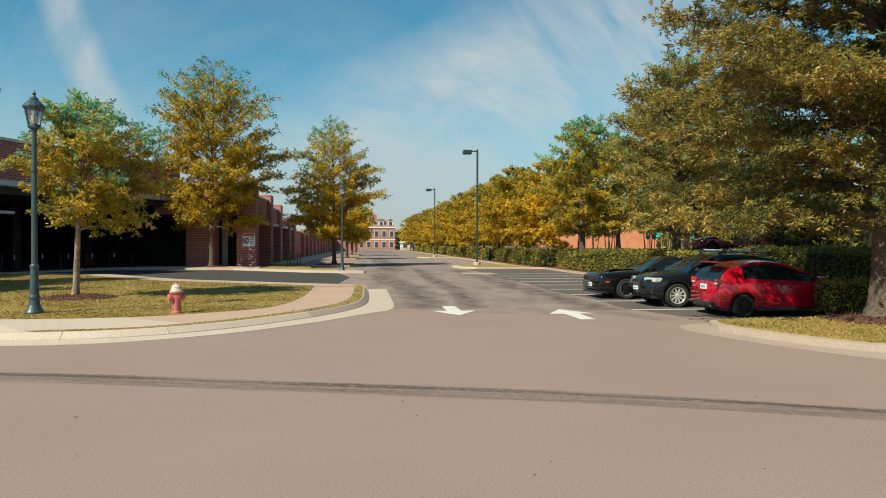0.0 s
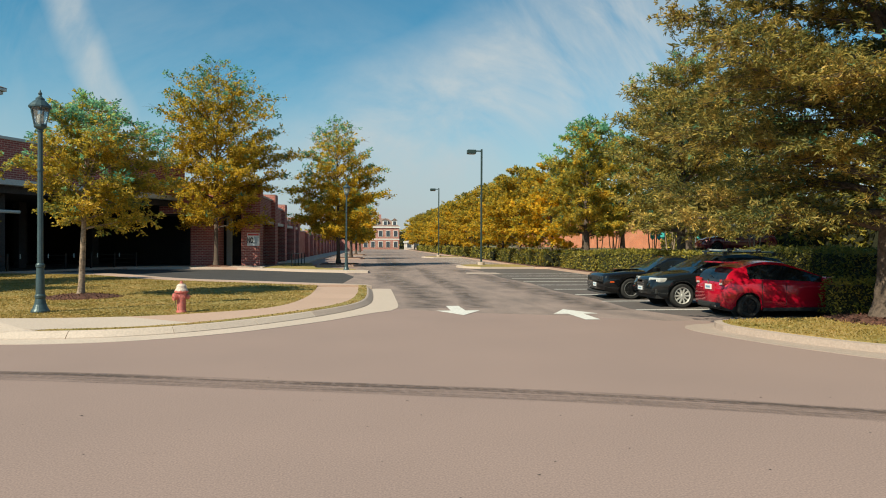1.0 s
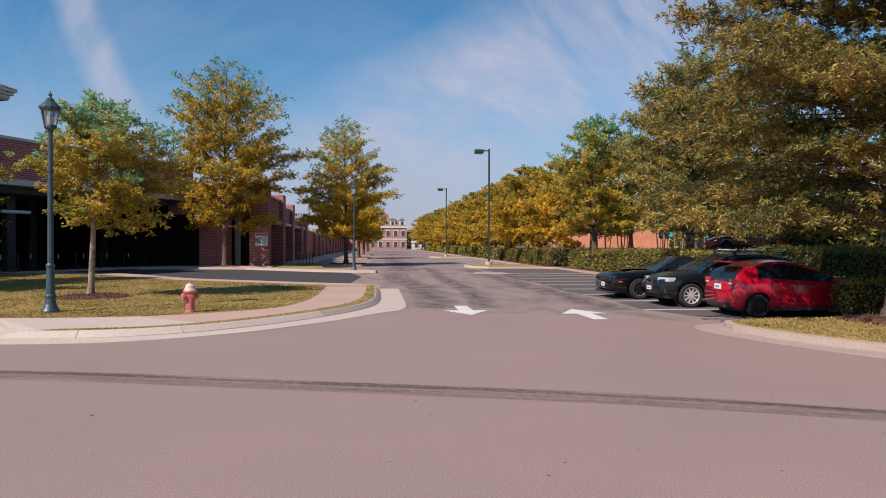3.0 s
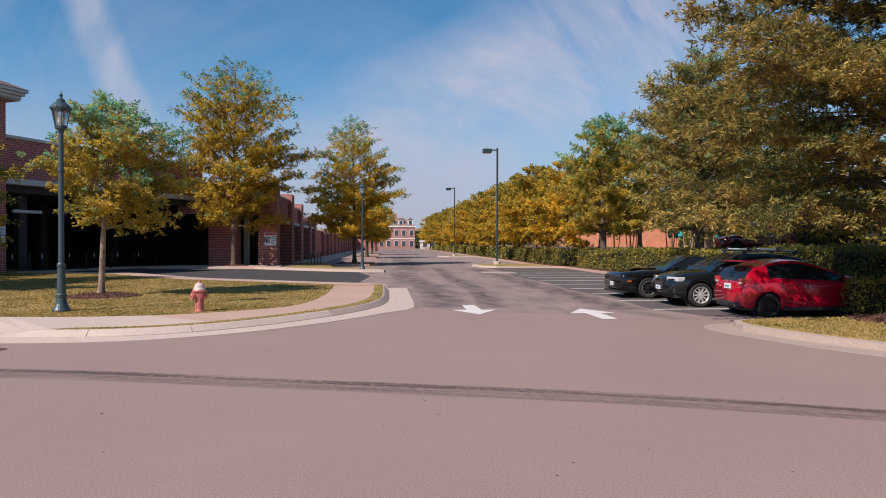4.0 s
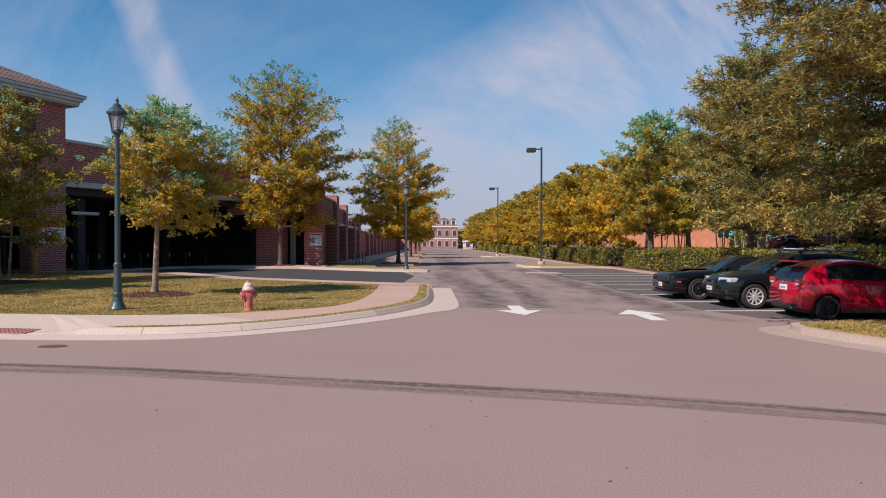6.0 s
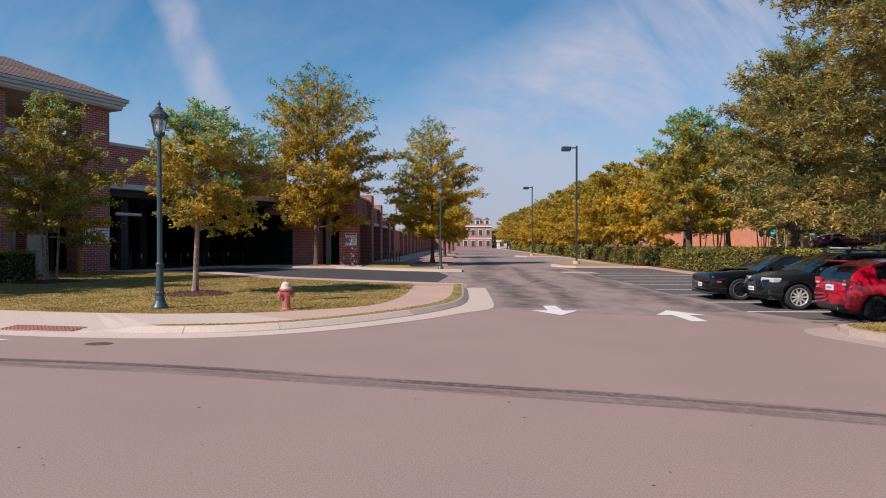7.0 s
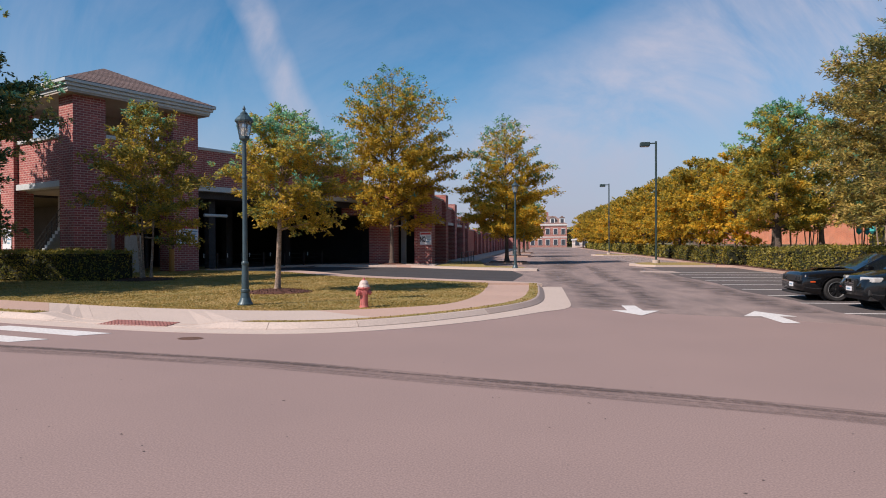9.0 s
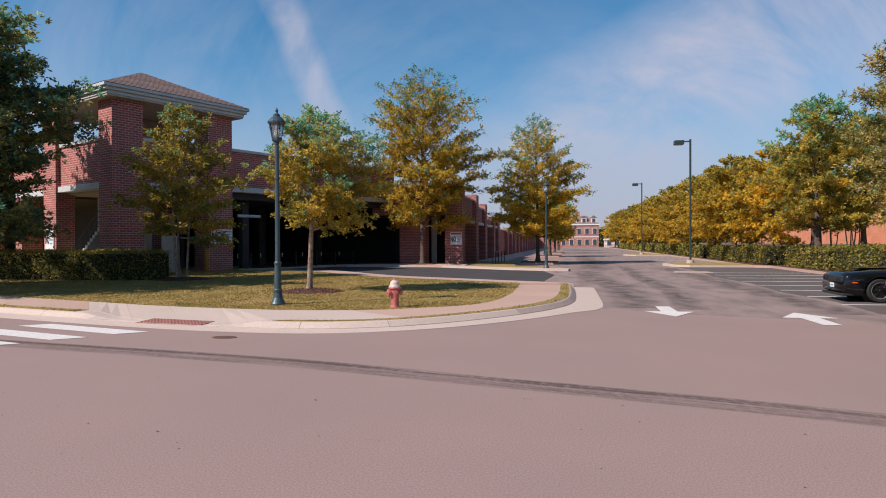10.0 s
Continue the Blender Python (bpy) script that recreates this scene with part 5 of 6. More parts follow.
    for x in xw:
        for sd in (1, -1):
            wheel(c, x, sd * (Wh - 0.125), r, sd, rim, spokes, spoke_w, spec.get("lip", rim))
            # inner arch
            bm = bmesh.new()
            tube(bm, (x, sd * (Wh - 0.34), r), (x, sd * (Wh - 0.30), r), ra + 0.02, seg=24)
            part("arch_liner", bm, PLASTIC, c)
    for sd in (1, -1):
        mm = part("mirror", boxed(xf0 - 0.42, sd * (Wh - 0.04), lerp(xf0, spec["shoulder"]) + 0.03, xf0 - 0.24, sd * (Wh + 0.17), lerp(xf0, spec["shoulder"]) + 0.17, 0.035) if sd > 0 else boxed(xf0 - 0.42, -(Wh + 0.17), lerp(xf0, spec["shoulder"]) + 0.03, xf0 - 0.24, -(Wh - 0.04), lerp(xf0, spec["shoulder"]) + 0.17, 0.035), spec.get("mirror_paint", paint), c)
        # door seams and handles
        for x in spec["seams"]:
            zs = lerp(x, spec["shoulder"])
            part("door_seam", boxed(x - 0.006, sd * (half(x) * 0.995) - 0.006, spec["sill"] + 0.14, x + 0.006, sd * (half(x) * 0.995) + 0.006, zs - 0.07), PLASTIC, c)
        for x in spec["handles"]:
            part("door_handle", boxed(x - 0.10, sd * half(x) * 0.985 - 0.02, 0.78 * lerp(x, spec["shoulder"]) + 0.06, x + 0.10, sd * half(x) * 0.985 + 0.025, 0.78 * lerp(x, spec["shoulder"]) + 0.095, 0.01), paint, c)
        part("sill_trim", boxed(xw[1] + ra + 0.02, sd * Wh * 0.955 - 0.03, spec["sill"] - 0.02, xw[0] - ra - 0.02, sd * Wh * 0.955 + 0.03, spec["sill"] + 0.07, 0.01), PLASTIC, c)
    return c


HATCH = dict(L=3.98, W=1.72, H=1.48, r=0.30, wb=2.49, front_axle=1.17, sill=0.19, nose=0.28, tail=0.14, tumble=0.66, spoiler=0.22, rear_round=0.75,
             shoulder=[(-1.99, 0.80), (-1.86, 0.99), (-1.2, 1.02), (0.0, 0.97), (0.95, 0.93), (1.5, 0.82), (1.9, 0.66), (1.99, 0.60)],
             hood=[(-1.99, 0.84), (-1.86, 1.00), (0.9, 1.0), (1.05, 0.99), (1.6, 0.86), (1.9, 0.70), (1.99, 0.62)],
             cabin=(-1.93, -1.45, -0.15, 1.10), pillars=[(-1.9, -1.34), (0.74, 1.02)], arc=0.16, seams=(-0.98, -0.30, 0.78), handles=(-0.72, 0.06))
hatch = car("hatchback", pose(11.12, 16.86, 0.005, 0, 0, 0), "bright red compact hatchback with black wheels, parked nose to the hedge", HATCH, CAR_RED, RIM_BLACK, 8, 0.035)
lamp_rear = []
for sd in (1, -1):
    bm = boxed(-1.985, -0.12, 0.83, -1.72, 0.12, 0.99, 0.03)
    for v in bm.verts:
        v.co.y += sd * 0.63
        if abs(v.co.y) > 0.72:
            v.co.z += 0.03
        v.co.y *= 1.0 + 0.10 * (v.co.x + 2.0)
    tl = part("tail_lamp", bm, LIGHT_RED, hatch, "red tail lamp with clear section")
    part("clear_section", boxed(-1.993, sd * 0.60 - 0.075, 0.845, -1.975, sd * 0.60 + 0.075, 0.90, 0.008), LIGHT_CLEAR, tl)
plate = part("number_plate", boxed(-2.02, -0.16, 0.70, -1.985, 0.16, 0.84, 0.006), PLATE, hatch, "white number plate with a grey bar")
part("plate_bar", boxed(-2.026, -0.11, 0.745, -2.021, 0.11, 0.795), SIGN_BLUE, plate)
part("plate_recess", boxed(-2.0, -0.30, 0.66, -1.975, 0.30, 0.88, 0.01), CAR_RED, hatch)
part("rear_bumper", boxed(-2.015, -0.60, 0.22, -1.80, 0.60, 0.37, 0.04), PLASTIC, hatch, "black lower bumper")
part("exhaust", tubed((-2.04, -0.42, 0.27), (-1.8, -0.42, 0.27), 0.03, seg=12), CHROME, hatch)
part("spoiler", boxed(-1.86, -0.52, 1.41, -1.45, 0.52, 1.455, 0.015), CAR_RED, hatch)
part("wiper", tubed((-1.93, 0.0, 1.04), (-1.80, 0.32, 1.10), 0.012, seg=6), PLASTIC, hatch)
part("badge", lathe([(0.05, 0), (0.05, 0.012), (0.01, 0.014)], 14), CHROME, hatch).matrix_local = pose(-2.0, 0, 0.925, 0, -90, 0)
part("antenna", tubed((-0.4, 0, 1.49), (-0.52, 0, 1.62), 0.006, seg=5), PLASTIC, hatch)

SUV = dict(L=4.63, W=1.90, H=1.63, r=0.365, wb=2.81, front_axle=1.42, sill=0.30, nose=0.24, tail=0.14, tumble=0.68, rear_round=0.8,
           shoulder=[(-2.315, 0.90), (-2.2, 1.06), (-1.0, 1.09), (0.9, 1.06), (1.5, 1.0), (2.1, 0.90), (2.25, 0.80), (2.315, 0.68)],
           hood=[(-2.315, 0.94), (-2.2, 1.08), (0.9, 1.12), (1.05, 1.12), (1.7, 1.05), (2.15, 0.93), (2.27, 0.84), (2.315, 0.70)],
           cabin=(-2.22, -1.55, 0.12, 1.12), pillars=[(-2.22, -1.75), (0.85, 1.12)], arc=0.10, pillar_paint=CAR_NAVY, seams=(-1.28, -0.36, 0.88), handles=(-0.95, -0.05))
suv = car("suv", pose(10.72, 19.62, 0.005, 0, 0, 180), "dark blue-black SUV with silver wheels and roof bars", SUV, CAR_NAVY, RIM_SILVER, 10, 0.045)
gr = part("grille", boxed(2.22, -0.31, 0.44, 2.335, 0.31, 0.84, 0.05), RIM_BLACK, suv, "dark grille with chrome slats")
part("grille_mesh", boxed(2.33, -0.27, 0.48, 2.345, 0.27, 0.80, 0.01), PLASTIC, gr)
for k in range(5):
    part("grille_slat", boxed(2.345, -0.26, 0.52 + 0.058 * k, 2.352, 0.26, 0.530 + 0.058 * k), CHROME, gr)
for k in range(4):
    bm = lathe([(0.055, 0), (0.055, 0.01), (0.045, 0.012), (0.045, 0)], 16)
    part("badge_ring", bm, CHROME, gr).matrix_local = pose(2.355, -0.12 + 0.08 * k, 0.77, 0, 90, 0)
pl = part("number_plate", boxed(2.352, -0.16, 0.50, 2.366, 0.16, 0.62, 0.005), PLATE, suv, "white number plate with a grey bar")
part("plate_bar", boxed(2.366, -0.11, 0.54, 2.370, 0.11, 0.58), SIGN_BLUE, pl)
for sd in (1, -1):
    bm = boxed(1.88, -0.24, 0.76, 2.26, 0.24, 0.90, 0.035)
    for v in bm.verts:
        v.co.x -= max(0.0, v.co.y * 1) * 0.55 + 0.0
        v.co.y = sd * (0.62 + v.co.y)
    bmesh.ops.recalc_face_normals(bm, faces=bm.faces)
    part("headlight", bm, LIGHT_CLEAR, suv, "clear swept headlight")
    fl = part("fog_lamp", lathe([(0.075, 0), (0.075, 0.03), (0.06, 0.035), (0.01, 0.03)], 16), LIGHT_CLEAR, suv)
    fl.matrix_local = pose(2.17, sd * 0.66, 0.48, 0, 90, 12 * sd)
    part("air_intake", boxed(2.06, sd * 0.62 - 0.17, 0.40, 2.215, sd * 0.62 + 0.17, 0.57, 0.03), PLASTIC, suv)
    part("roof_rail", tubed((-1.7, sd * 0.60, 1.67), (0.0, sd * 0.60, 1.69), 0.022, seg=8), CHROME, suv, "silver roof rail")
    for x in (-1.7, -0.1):
        part("rail_foot", boxed(x - 0.05, sd * 0.60 - 0.025, 1.56, x + 0.05, sd * 0.60 + 0.025, 1.68, 0.01), PLASTIC, suv)
for x in (-0.25, -1.2):
    part("cross_bar", boxed(x - 0.04, -0.68, 1.72, x + 0.04, 0.68, 1.755, 0.012), STONE_TRIM, suv, "pale roof cross bar")
    for sd in (1, -1):
        part("bar_clamp", boxed(x - 0.06, sd * 0.60 - 0.05, 1.66, x + 0.06, sd * 0.60 + 0.05, 1.80, 0.015), PLASTIC, suv)

COUPE = dict(lip=RIM_GREY, L=5.02, W=1.92, H=1.48, r=0.365, wb=2.95, front_axle=1.53, sill=0.23, nose=0.12, tail=0.10, tumble=0.64, rear_round=0.95,
             shoulder=[(-2.51, 0.84), (-2.4, 0.99), (-1.5, 1.01), (-0.9, 0.99), (0.8, 0.95), (1.6, 0.93), (2.35, 0.86), (2.45, 0.82), (2.51, 0.70)],
             hood=[(-2.51, 0.86), (-2.4, 1.02), (-1.6, 1.04), (0.8, 1.01), (1.6, 1.0), (2.3, 0.92), (2.46, 0.86), (2.51, 0.72)],
             cabin=(-1.85, -0.75, 0.02, 0.98), pillars=[(-1.85, -0.62), (0.72, 0.98)], seams=(-0.72, 0.78), handles=(-0.50,))
coupe = car("coupe", pose(10.5, 22.72, 0.005, 0, 0, 180), "black muscle coupe with black spoked wheels", COUPE, CAR_BLACK, RIM_BLACK, 7, 0.07)
part("grille", boxed(2.44, -0.74, 0.60, 2.525, 0.74, 0.80, 0.03), PLASTIC, coupe, "black recessed grille")
for sd in (1, -1):
    for y in (0.42, 0.64):
        hl = part("headlight", lathe([(0.075, 0), (0.075, 0.03), (0.06, 0.04), (0.01, 0.03)], 18), CAR_GLASS, coupe, "round smoked headlight")
        hl.matrix_local = pose(2.50, sd * y, 0.70, 0, 90, 0)
    part("side_marker", boxed(2.10, sd * 0.895 - 0.02, 0.585, 2.28, sd * 0.895 + 0.02, 0.625, 0.006), LIGHT_AMBER, coupe, "orange side marker")
pl = part("number_plate", boxed(2.515, -0.16, 0.42, 2.53, 0.16, 0.56, 0.005), PLATE, coupe, "white number plate with a grey bar")
part("plate_bar", boxed(2.53, -0.11, 0.47, 2.534, 0.11, 0.51), SIGN_BLUE, pl)
part("splitter", boxed(2.2, -0.80, 0.20, 2.53, 0.80, 0.27, 0.02), PLASTIC, coupe)
part("hood_scoop", boxed(1.0, -0.30, 1.0, 1.9, 0.30, 1.035, 0.02), CAR_BLACK, coupe)

# red car on the raised ground behind the hedge
HIGH = {**HATCH, "L": 4.5, "W": 1.8, "H": 1.52, "wb": 2.65, "front_axle": 1.35,
        "shoulder": [(-2.25, 0.8), (-2.1, 1.04), (0.9, 1.0), (1.7, 0.9), (2.15, 0.72), (2.25, 0.62)], "hood": [(-2.25, 0.84), (-2.1, 1.06), (0.95, 1.06), (1.8, 0.94), (2.15, 0.78), (2.25, 0.64)],
        "cabin": (-2.15, -1.6, 0.05, 1.15), "pillars": [(-2.15, -1.6), (-0.4, -0.3), (0.85, 1.15)], "seams": (-1.2, -0.35, 0.85), "handles": (-0.9, 0.0)}
# red paint darkened to stand in for the shade of the trees
car("crossover", pose(22.6, 38.6, 1.455, 0, 0, 170), "red crossover, paint darkened for tree shade, parked on raised ground behind the hedge", HIGH, material("shaded_red_car_paint", (0.11, 0.005, 0.022), 0.25, 0.05, 60, 2, 0.0, metal=0.25, coat=1.0), RIM_BLACK, 8, 0.04)

# ---- hydrant ----
hyd = thing("fire_hydrant", pose(-4.73, 16.9, 0.17), "faded red fire hydrant with worn white bonnet on the lawn's edge", "hydrant")
part("barrel", lathe([(0.125, -0.02), (0.125, 0.03), (0.105, 0.05), (0.105, 0.36), (0.115, 0.40), (0.12, 0.48), (0.165, 0.50), (0.17, 0.53), (0.13, 0.545)], 22), HYDRANT_RED, hyd, smooth=False)
part("bonnet", lathe([(0.155, 0.535), (0.15, 0.56), (0.125, 0.60), (0.115, 0.66), (0.085, 0.70), (0.05, 0.72)], 22), HYDRANT_WHITE, hyd, "worn white bonnet")
part("operating_nut", lathe([(0.055, 0.715), (0.06, 0.73), (0.03, 0.74), (0.03, 0.78), (0.012, 0.785)], 6), HYDRANT_RED, hyd)
for a, rad, ln in ((215, 0.078, 0.165), (20, 0.055, 0.15), (290, 0.055, 0.15)):
    d = Vector((math.cos(radians(a)), math.sin(radians(a)), 0))
    z = 0.39
    n = part("nozzle", tubed(d * 0.08 + Vector((0, 0, z)), d * ln + Vector((0, 0, z)), rad, seg=14), HYDRANT_RED, hyd)
    part("cap", tubed(d * (ln - 0.02) + Vector((0, 0, z)), d * (ln + 0.035) + Vector((0, 0, z)), rad + 0.015, seg=8), HYDRANT_RED, n)
    part("cap_nut", tubed(d * (ln + 0.03) + Vector((0, 0, z)), d * (ln + 0.065) + Vector((0, 0, z)), 0.022, seg=5), HYDRANT_RED, n)
for k in range(8):
    a = radians(45 * k + 10)
    part("bolt", tubed((0.15 * math.cos(a), 0.15 * math.sin(a), 0.49), (0.15 * math.cos(a), 0.15 * math.sin(a), 0.55), 0.012, seg=6), HYDRANT_RED, hyd)
part("chain", tubed((-0.12, -0.12, 0.36), (-0.09, -0.13, 0.12), 0.008, seg=5), RUST, hyd)

# ---- road markings ----


def marking(name, pts, label, mat=PAINT_WHITE, z=0.011):
    return structure(name, slab(pts, z - 0.004, z), mat, label)


def arrow(cx, cy, turn, k=1.0):
    sh = [(-0.19, -1.3), (0.19, -1.3), (0.21, 0.1), (0.62, 0.1), (0.0, 1.3), (-0.62, 0.1), (-0.21, 0.1)]
    c, s = math.cos(radians(turn)), math.sin(radians(turn))
    return marking("lane_arrow", [(cx + k * (x * c - y * s), cy + k * (x * s + y * c)) for x, y in sh], "worn white painted arrow on the asphalt")


arrow(2.45, 18.5, 180)
arrow(5.56, 17.25, 0)
for k in range(9):
    y = 18.2 + 2.92 * k
    marking("bay_line", [(7.65 + 0.02 * k, y - 0.06), (13.6, y - 0.06), (13.6, y + 0.06), (7.65 + 0.02 * k, y + 0.06)], "thin white parking bay line", PAINT_WHITE, 0.0135)
for k in range(11):
    y = 60 + 2.86 * k
    marking("bay_line", [(8.0, y - 0.05), (12.7, y - 0.05), (12.7, y + 0.05), (8.0, y + 0.05)], "thin white parking bay line")
marking("faint_patch", [(6.0, 41.5), (8.4, 41.2), (8.3, 43.4), (6.4, 43.8)], "pale worn patch of asphalt", CONCRETE_DARK, 0.0125)
# crosswalk bars along the street
for k in range(4):
    ox, oy = -8.98 - 0.70 * k, 12.58 - 0.93 * k
    p = [(ox, oy), (ox - 3.3 * 0.965, oy + 3.3 * 0.27), (ox - 3.3 * 0.965 - 0.5, oy + 3.3 * 0.27 - 0.42), (ox - 0.5, oy - 0.42)]
    marking("crosswalk_bar", p, "white painted crosswalk bar", PAINT_WHITE, 0.008)
# skid marks across the street: a worn film of rubber, streaked along its run and ribbed across


def skid_material(name="skid_rubber", colour=(0.095, 0.068, 0.061), profile=((0.10, 0.35), (0.30, 0.42), (0.46, 0.40), (0.56, 0.20), (0.66, 0.75), (0.80, 0.95), (0.90, 0.5)), fine=(0.5, 16), rib=(9, 5), worn=(0.35, 1.0)):
    m = bpy.data.materials.new(name)
    m.use_nodes = True
    nd, ln = m.node_tree.nodes, m.node_tree.links
    p, out = nd["Principled BSDF"], nd["Material Output"]
    p.inputs["Base Color"].default_value, p.inputs["Roughness"].default_value = (*colour, 1), 0.85
    uv = nd.new("ShaderNodeUVMap")

    def streaks(su, sv, lo, hi, top, detail=3):
        mp, ns, mr = nd.new("ShaderNodeMapping"), nd.new("ShaderNodeTexNoise"), nd.new("ShaderNodeMapRange")
        mp.inputs["Scale"].default_value = (su, sv, 1)
        ns.inputs["Scale"].default_value, ns.inputs["Detail"].default_value = 1.0, detail
        mr.inputs["From Min"].default_value, mr.inputs["From Max"].default_value, mr.inputs["To Max"].default_value = lo, hi, top
        ln.new(uv.outputs["UV"], mp.inputs["Vector"])
        ln.new(mp.outputs["Vector"], ns.inputs["Vector"])
        ln.new(ns.outputs["Fac"], mr.inputs["Value"])
        return mr.outputs["Result"]

    def combine(op, a, b):
        n = nd.new("ShaderNodeMath")
        n.operation = op
        ln.new(a, n.inputs[0])
        ln.new(b, n.inputs[1])
        return n.outputs[0]

    sep, ramp = nd.new("ShaderNodeSeparateXYZ"), nd.new("ShaderNodeValToRGB")
    ln.new(uv.outputs["UV"], sep.inputs[0])
    ln.new(sep.outputs["Y"], ramp.inputs["Fac"])
    els = ramp.color_ramp.elements
    els[0].color, els[1].color = (0, 0, 0, 1), (0, 0, 0, 1)
    for at, v in profile:
        els.new(at).color = (v, v, v, 1)
    mask = combine("MULTIPLY", combine("MULTIPLY", ramp.outputs["Color"], streaks(*fine, 0.28, 0.58, 1.0)), streaks(*rib, 0.15, 0.55, 1.0))
    wear = streaks(*worn, 0.1, 0.5, 1.0)
    sh, tr = nd.new("ShaderNodeMixShader"), nd.new("ShaderNodeBsdfTransparent")
    ln.new(combine("MULTIPLY", mask, wear), sh.inputs[0])
    ln.new(tr.outputs[0], sh.inputs[1])
    ln.new(p.outputs[0], sh.inputs[2])
    ln.new(sh.outputs[0], out.inputs["Surface"])
    return m


def film(name, lo_edge, hi_edge, mat, label, category, z, length):
    """A thin worn film on the road between two lines, with its run and breadth as texture coordinates."""
    n = len(lo_edge)
    pts = np.array([(*p, z) for p in [*lo_edge, *hi_edge]])
    me = mesh_of(name, pts, np.array([(i, i + 1, n + i + 1, n + i) for i in range(n - 1)]), [mat])
    layer = me.uv_layers.new(name="UVMap")
    step = length / (n - 1)
    layer.data.foreach_set("uv", np.array([(step * (i + du), v) for i in range(n - 1) for du, v in ((0, 0), (1, 0), (1, 1), (0, 1))], dtype=np.float32).ravel())
    return tagged(new(name, me), label, category, kind="stuff")


line = resample(spline([(-22, 12.75), (-10.9, 10.93), (-5.0, 9.99), (-1.1, 8.99), (2.5, 8.01), (5.7, 6.80), (10, 4.75), (18, 0.15)], 0.3), 160)
film("skid_mark", [(x, y - 0.52) for x, y in line], [(x, y + 0.17) for x, y in line], skid_material(), "dark rubber skid mark across the street", "skid mark", 0.006, 44.5)
SEALER = skid_material("dark_sealer", (0.085, 0.072, 0.070), ((0.15, 0.40), (0.5, 0.52), (0.8, 0.3)), (0.9, 1.8), (2.2, 3), (0.3, 1.2))
for pts, w in (([(0.95, 19.2), (1.05, 24), (1.0, 28.6), (0.6, 31), (0.2, 36), (0.1, 43.5)], 1.7), ([(0.3, 46), (0.6, 56), (0.4, 70), (0.5, 96)], 2.6), ([(7.6, 18.2), (7.4, 26), (7.3, 38), (7.2, 49)], -1.5), ([(2.6, 19.0), (3.1, 26), (3.0, 36), (3.4, 52)], 1.1)):
    edge = resample(spline(pts, 0.5), 80)
    film("sealer_stain", edge, [(x + w, y) for x, y in edge], SEALER, "dark worn sealer along the lane", "stain", 0.0094, abs(pts[-1][1] - pts[0][1]))
# manhole, tactile ramp
mh = thing("manhole_cover", pose(-6.95, 12.1, 0.0) @ Matrix.Diagonal((0.85, 0.6, 1, 1)), "rusty iron manhole cover set in the street", "manhole")
part("frame", lathe([(0.30, -0.02), (0.30, 0.008), (0.26, 0.010), (0.26, -0.02)], 28), RUST, mh)
part("lid", lathe([(0.25, -0.02), (0.25, 0.007)], 28), RUST, mh)
for k in range(-4, 5):
    h = math.sqrt(0.245 ** 2 - (0.055 * k) ** 2)
    part("lid_rib", boxed(-h, 0.055 * k - 0.012, 0.006, h, 0.055 * k + 0.012, 0.012), RUST, mh)
tp = thing("tactile_panel", pose(-9.3, 13.98, 0.036, 4, 0, -10), "dark red tactile paving panel on the kerb ramp", "tactile panel")
part("panel", boxed(-0.92, -0.30, -0.02, 0.92, 0.30, 0.006, 0.003), DOME_RED, tp)
dome = None
for i in range(18):
    for j in range(6):
        if dome is None:
            dome = part("dome", lathe([(0.026, 0.0), (0.02, 0.008), (0.008, 0.012)], 8), DOME_RED, tp)
        else:
            dd = new("dome", dome.data)
            dd.parent = tp
        (dome if (i, j) == (0, 0) else dd).location = (-0.85 + 0.1 * i, -0.25 + 0.1 * j, 0.006)

# ---- mulch rings, grass, small things ----


def mulch_ring(m, r, seed, n=900):
    rg = random.Random(seed)
    t = thing("mulch_ring", m, "ring of red-brown bark mulch round the trunk", "mulch", "mulch rings")
    part("mound", lathe([(r, -0.03), (r * 0.93, 0.02), (r * 0.6, 0.07), (r * 0.2, 0.10), (0.02, 0.11)], 26), MULCH, t, smooth=True)
    verts, faces = [], []
    for _ in range(n):
        a, q = rg.uniform(0, 6.283), r * 1.08 * math.sqrt(rg.random())
        o = Vector((q * math.cos(a), q * math.sin(a), 0.11 * (1 - (q / r) ** 1.6) + 0.012))
        d = Vector((rg.gauss(0, 1), rg.gauss(0, 1), rg.gauss(0, 0.35))).normalized()
        s2 = d.cross(Vector((0, 0, 1))).normalized() * 0.02
        k = len(verts)
        d = d * rg.uniform(0.04, 0.09)
        verts += [tuple(o - d), tuple(o + s2), tuple(o + d), tuple(o - s2)]
        faces.append((k, k + 1, k + 2, k + 3))
    me = bpy.data.meshes.new("bark_litter")
    me.from_pydata(verts, [], faces)
    me.materials.append(MULCH)
    c = tagged(new("bark_litter", me), kind="stuff")
    c.parent = t


mulch_ring(pose(-9.2, 21.9, 0.17), 1.15, 1)
mulch_ring(pose(-18.7, 28.7, 0.17), 1.5, 2)
mulch_ring(pose(11.87, 13.83, 0.16), 1.3, 3, 900)
mulch_ring(pose(-12.0, 52.3, 0.13), 1.2, 4, 300)
mulch_ring(pose(-25.2, 21.0, 0.17), 1.9, 5, 900)


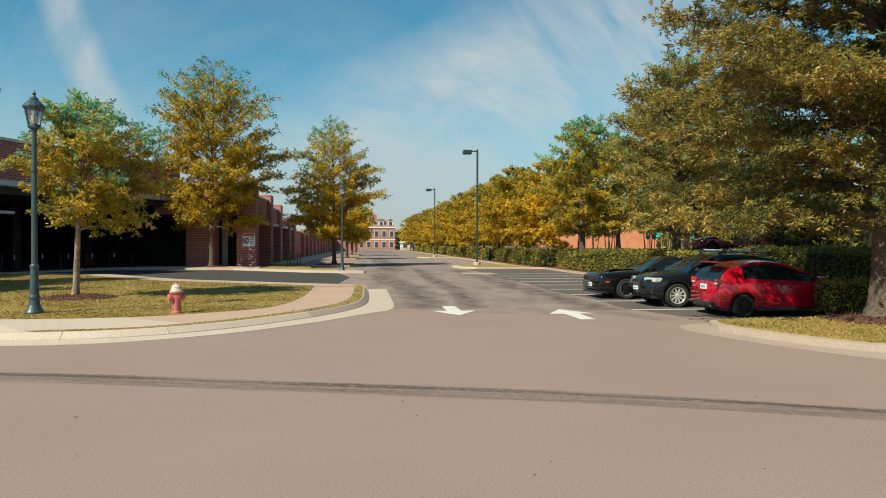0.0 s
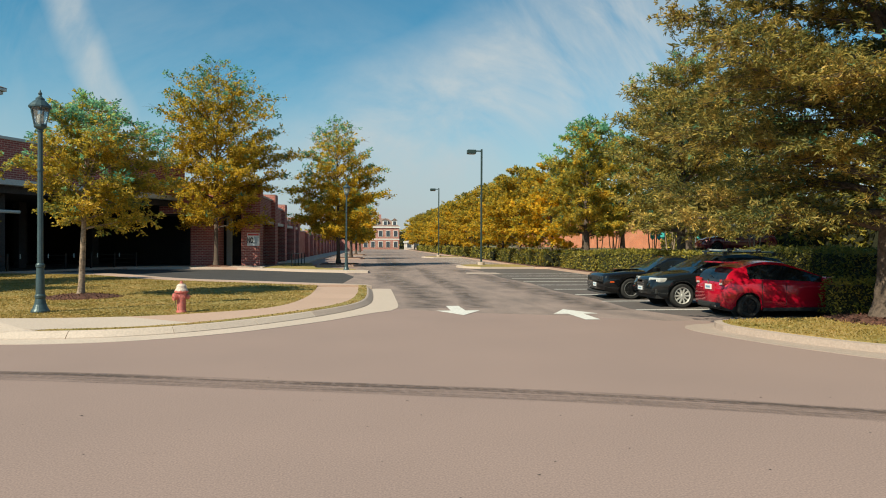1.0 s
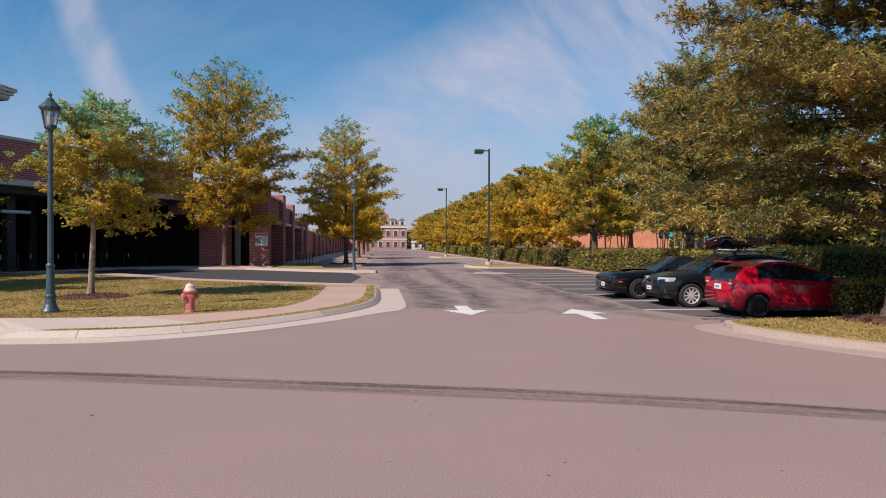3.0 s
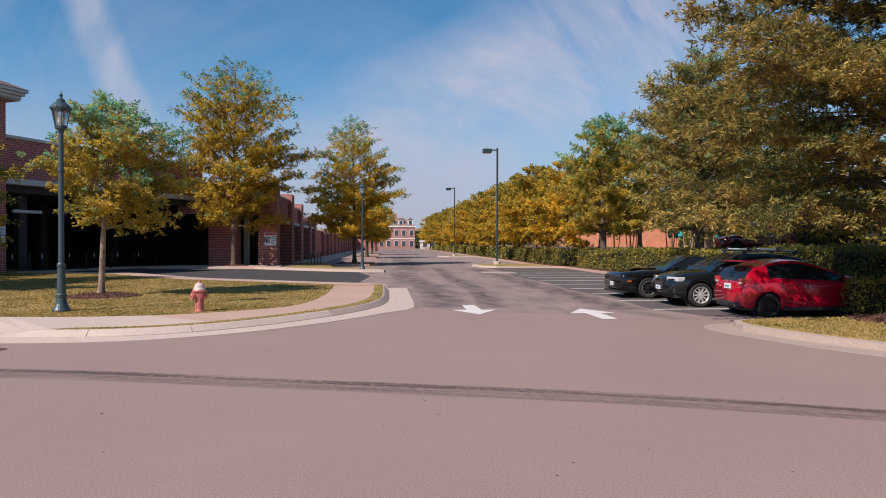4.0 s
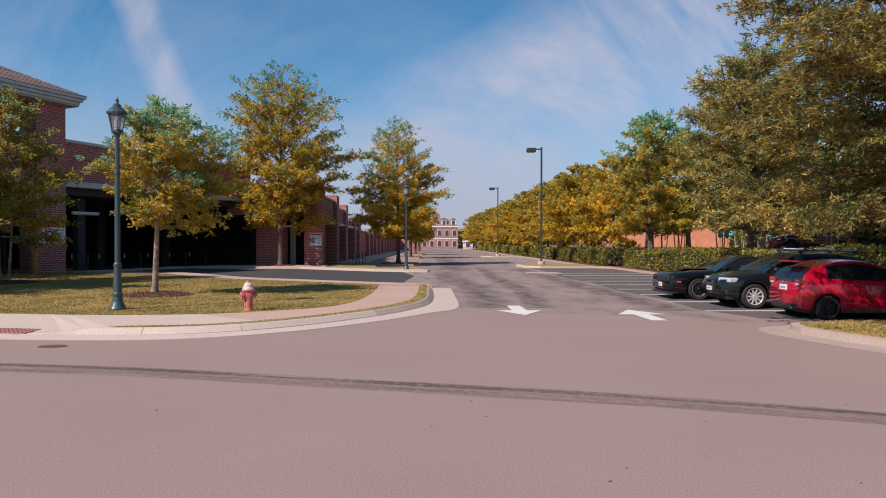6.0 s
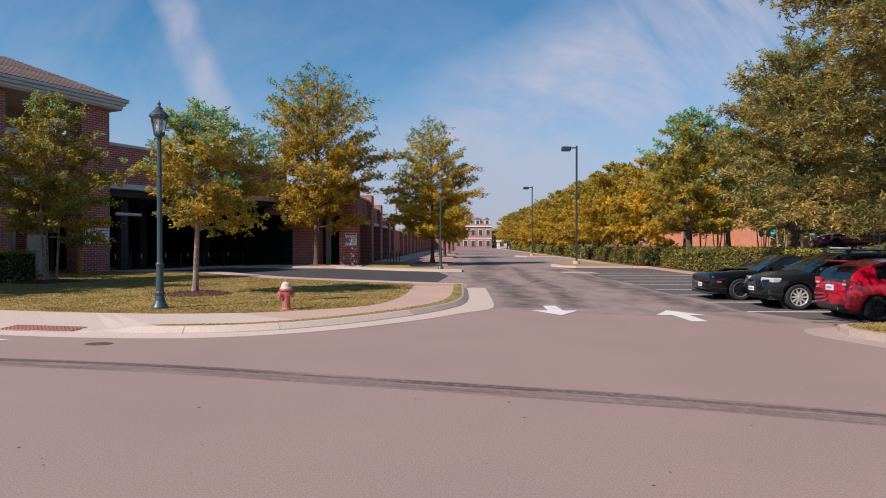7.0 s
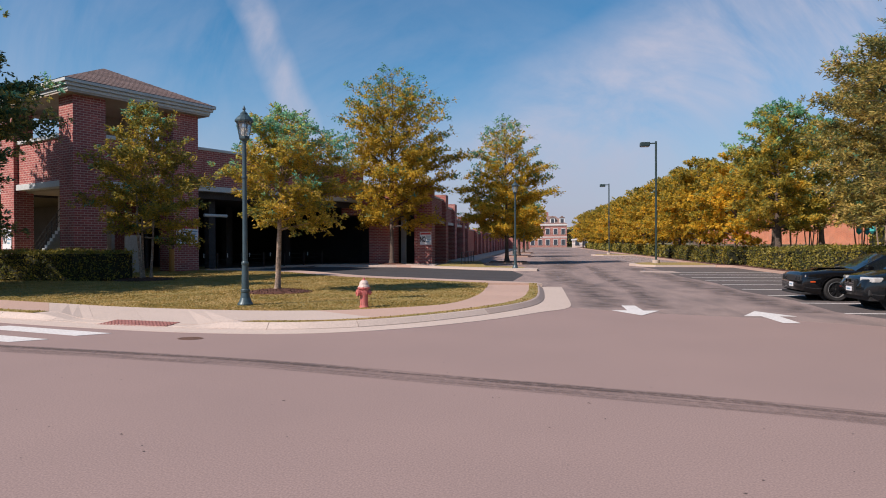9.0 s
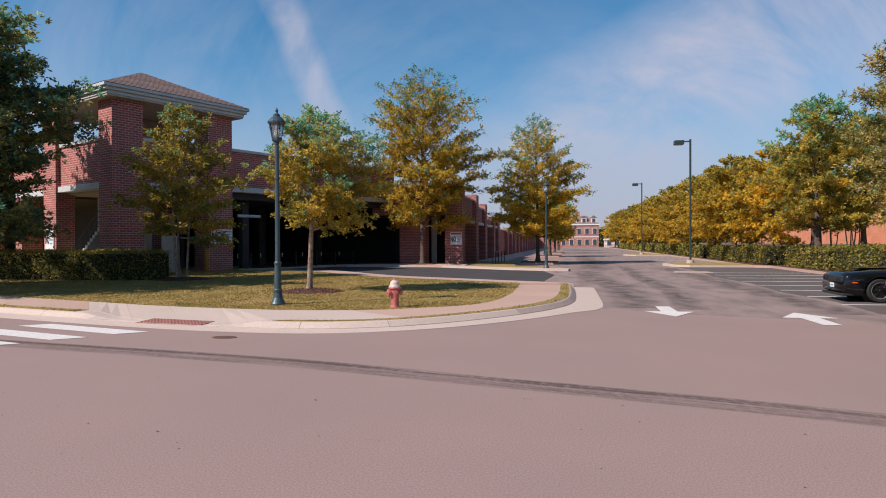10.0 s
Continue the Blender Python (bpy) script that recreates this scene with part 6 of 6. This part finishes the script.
def grass(name, poly, z, n, seed, label, h=0.05):
    rg = random.Random(seed)
    xs, ys = [p[0] for p in poly], [p[1] for p in poly]
    x0, x1, y0, y1 = max(min(xs), -30), min(max(xs), 22), min(ys), min(max(ys), 40)
    verts, faces = [], []
    while n:
        x, y = rg.uniform(x0, x1), y0 + (y1 - y0) * rg.random() ** 1.5
        if not inside((x, y), poly):
            n -= 0.2 if n >= 1 else n
            n = max(0, n)
            continue
        n = max(0, n - 1)
        a = rg.uniform(0, 6.283)
        w, hh = 0.018 * (1 + y / 25), h * rg.uniform(0.5, 1.3) * (0.75 + 0.5 * noise.noise((x * 0.7, y * 0.7, 0)))
        lx, ly = rg.gauss(0, hh * 0.5), rg.gauss(0, hh * 0.5)
        k = len(verts)
        verts += [(x - w * math.cos(a), y - w * math.sin(a), z), (x + w * math.cos(a), y + w * math.sin(a), z), (x + lx, y + ly, z + hh)]
        faces.append((k, k + 1, k + 2))
    me = bpy.data.meshes.new(name)
    me.from_pydata(verts, [], faces)
    me.materials.append(BLADE)
    tagged(new(name, me), label, "grass", kind="stuff")


grass("lawn_grass", LAWN, 0.168, 110000, 1, "short mown grass, green and straw-coloured", 0.032)
grass("island_grass", RIGHT_LAWN, 0.163, 40000, 2, "short dry grass on the island", 0.045)
grass("verge_grass", [*verge_a, *verge_b[::-1]], 0.16, 5000, 3, "thin grass along the kerb", 0.03)
grass("verge_grass", [*[p for p in verge_c if p[0] > -25], *[p for p in verge_d if p[0] > -25][::-1]], 0.16, 3000, 4, "thin grass along the kerb", 0.035)


# umbrellas and tent beyond the hedge
TEAL = material("teal_canvas", (0.05, 0.42, 0.42), 0.8, 0.12, 20, 2, 0.1)
UMBRELLA_POS = ((27.0, 60.5), (29.5, 64.5), (25.5, 55.0), (31.5, 60.0))
for x, y in UMBRELLA_POS:
    u = thing("patio_umbrella", pose(x, y, 1.45), "folded teal canvas patio umbrella on the terrace", "umbrella", "patio umbrellas")
    part("pole", tubed((0, 0, 0), (0, 0, 2.3), 0.025, seg=8), BLACK_STEEL, u)
    part("base", lathe([(0.3, 0), (0.3, 0.06), (0.05, 0.1)], 16), BLACK_STEEL, u)
    part("canopy", lathe([(0.06, 1.0), (0.22, 1.2), (0.20, 1.7), (0.10, 2.1), (0.03, 2.2)], 8), TEAL, u)
tent = thing("white_tent", pose(25.8, 45.5, 1.45), "white canopy tent on the terrace", "tent")
bm = bmesh.new()
lo = [bm.verts.new((x, y, 1.9)) for x, y in ((-1.5, -1.5), (1.5, -1.5), (1.5, 1.5), (-1.5, 1.5))]
ap = bm.verts.new((0, 0, 2.8))
for i in range(4):
    bm.faces.new((lo[i], lo[(i + 1) % 4], ap))
part("canopy", bm, WHITE_TRIM, tent)
for x, y in ((-1.45, -1.45), (1.45, -1.45), (1.45, 1.45), (-1.45, 1.45)):
    part("tent_pole", tubed((x, y, 0), (x, y, 1.95), 0.03, seg=6), WHITE_TRIM, tent)

# grit and small dark specks on the street
rng = random.Random(9)
verts, faces = [], []
for _ in range(420):
    x, y = rng.uniform(-16, 16), rng.uniform(2.2, 12)
    if y > 12.3 - 0.24 * (x + 6) or y < 1:
        continue
    r = rng.uniform(0.004, 0.011) * (1 if rng.random() < 0.96 else 1.8)
    k = len(verts)
    for i in range(5):
        a = 1.2566 * i + rng.uniform(-0.3, 0.3)
        verts.append((x + r * 1.6 * math.cos(a), y + r * math.sin(a), 0.0045))
    verts.append((x, y, 0.0045 + r * 0.5))
    faces += [(k + i, k + (i + 1) % 5, k + 5) for i in range(5)]
me = bpy.data.meshes.new("street_grit")
me.from_pydata(verts, [], faces)
me.materials.append(material("grit", (0.16, 0.12, 0.11), 0.9, 0.4, 60, 2, 0.2, island=0.6))
tagged(new("street_grit", me), "scattered grit and dark specks on the street", "grit", kind="stuff")
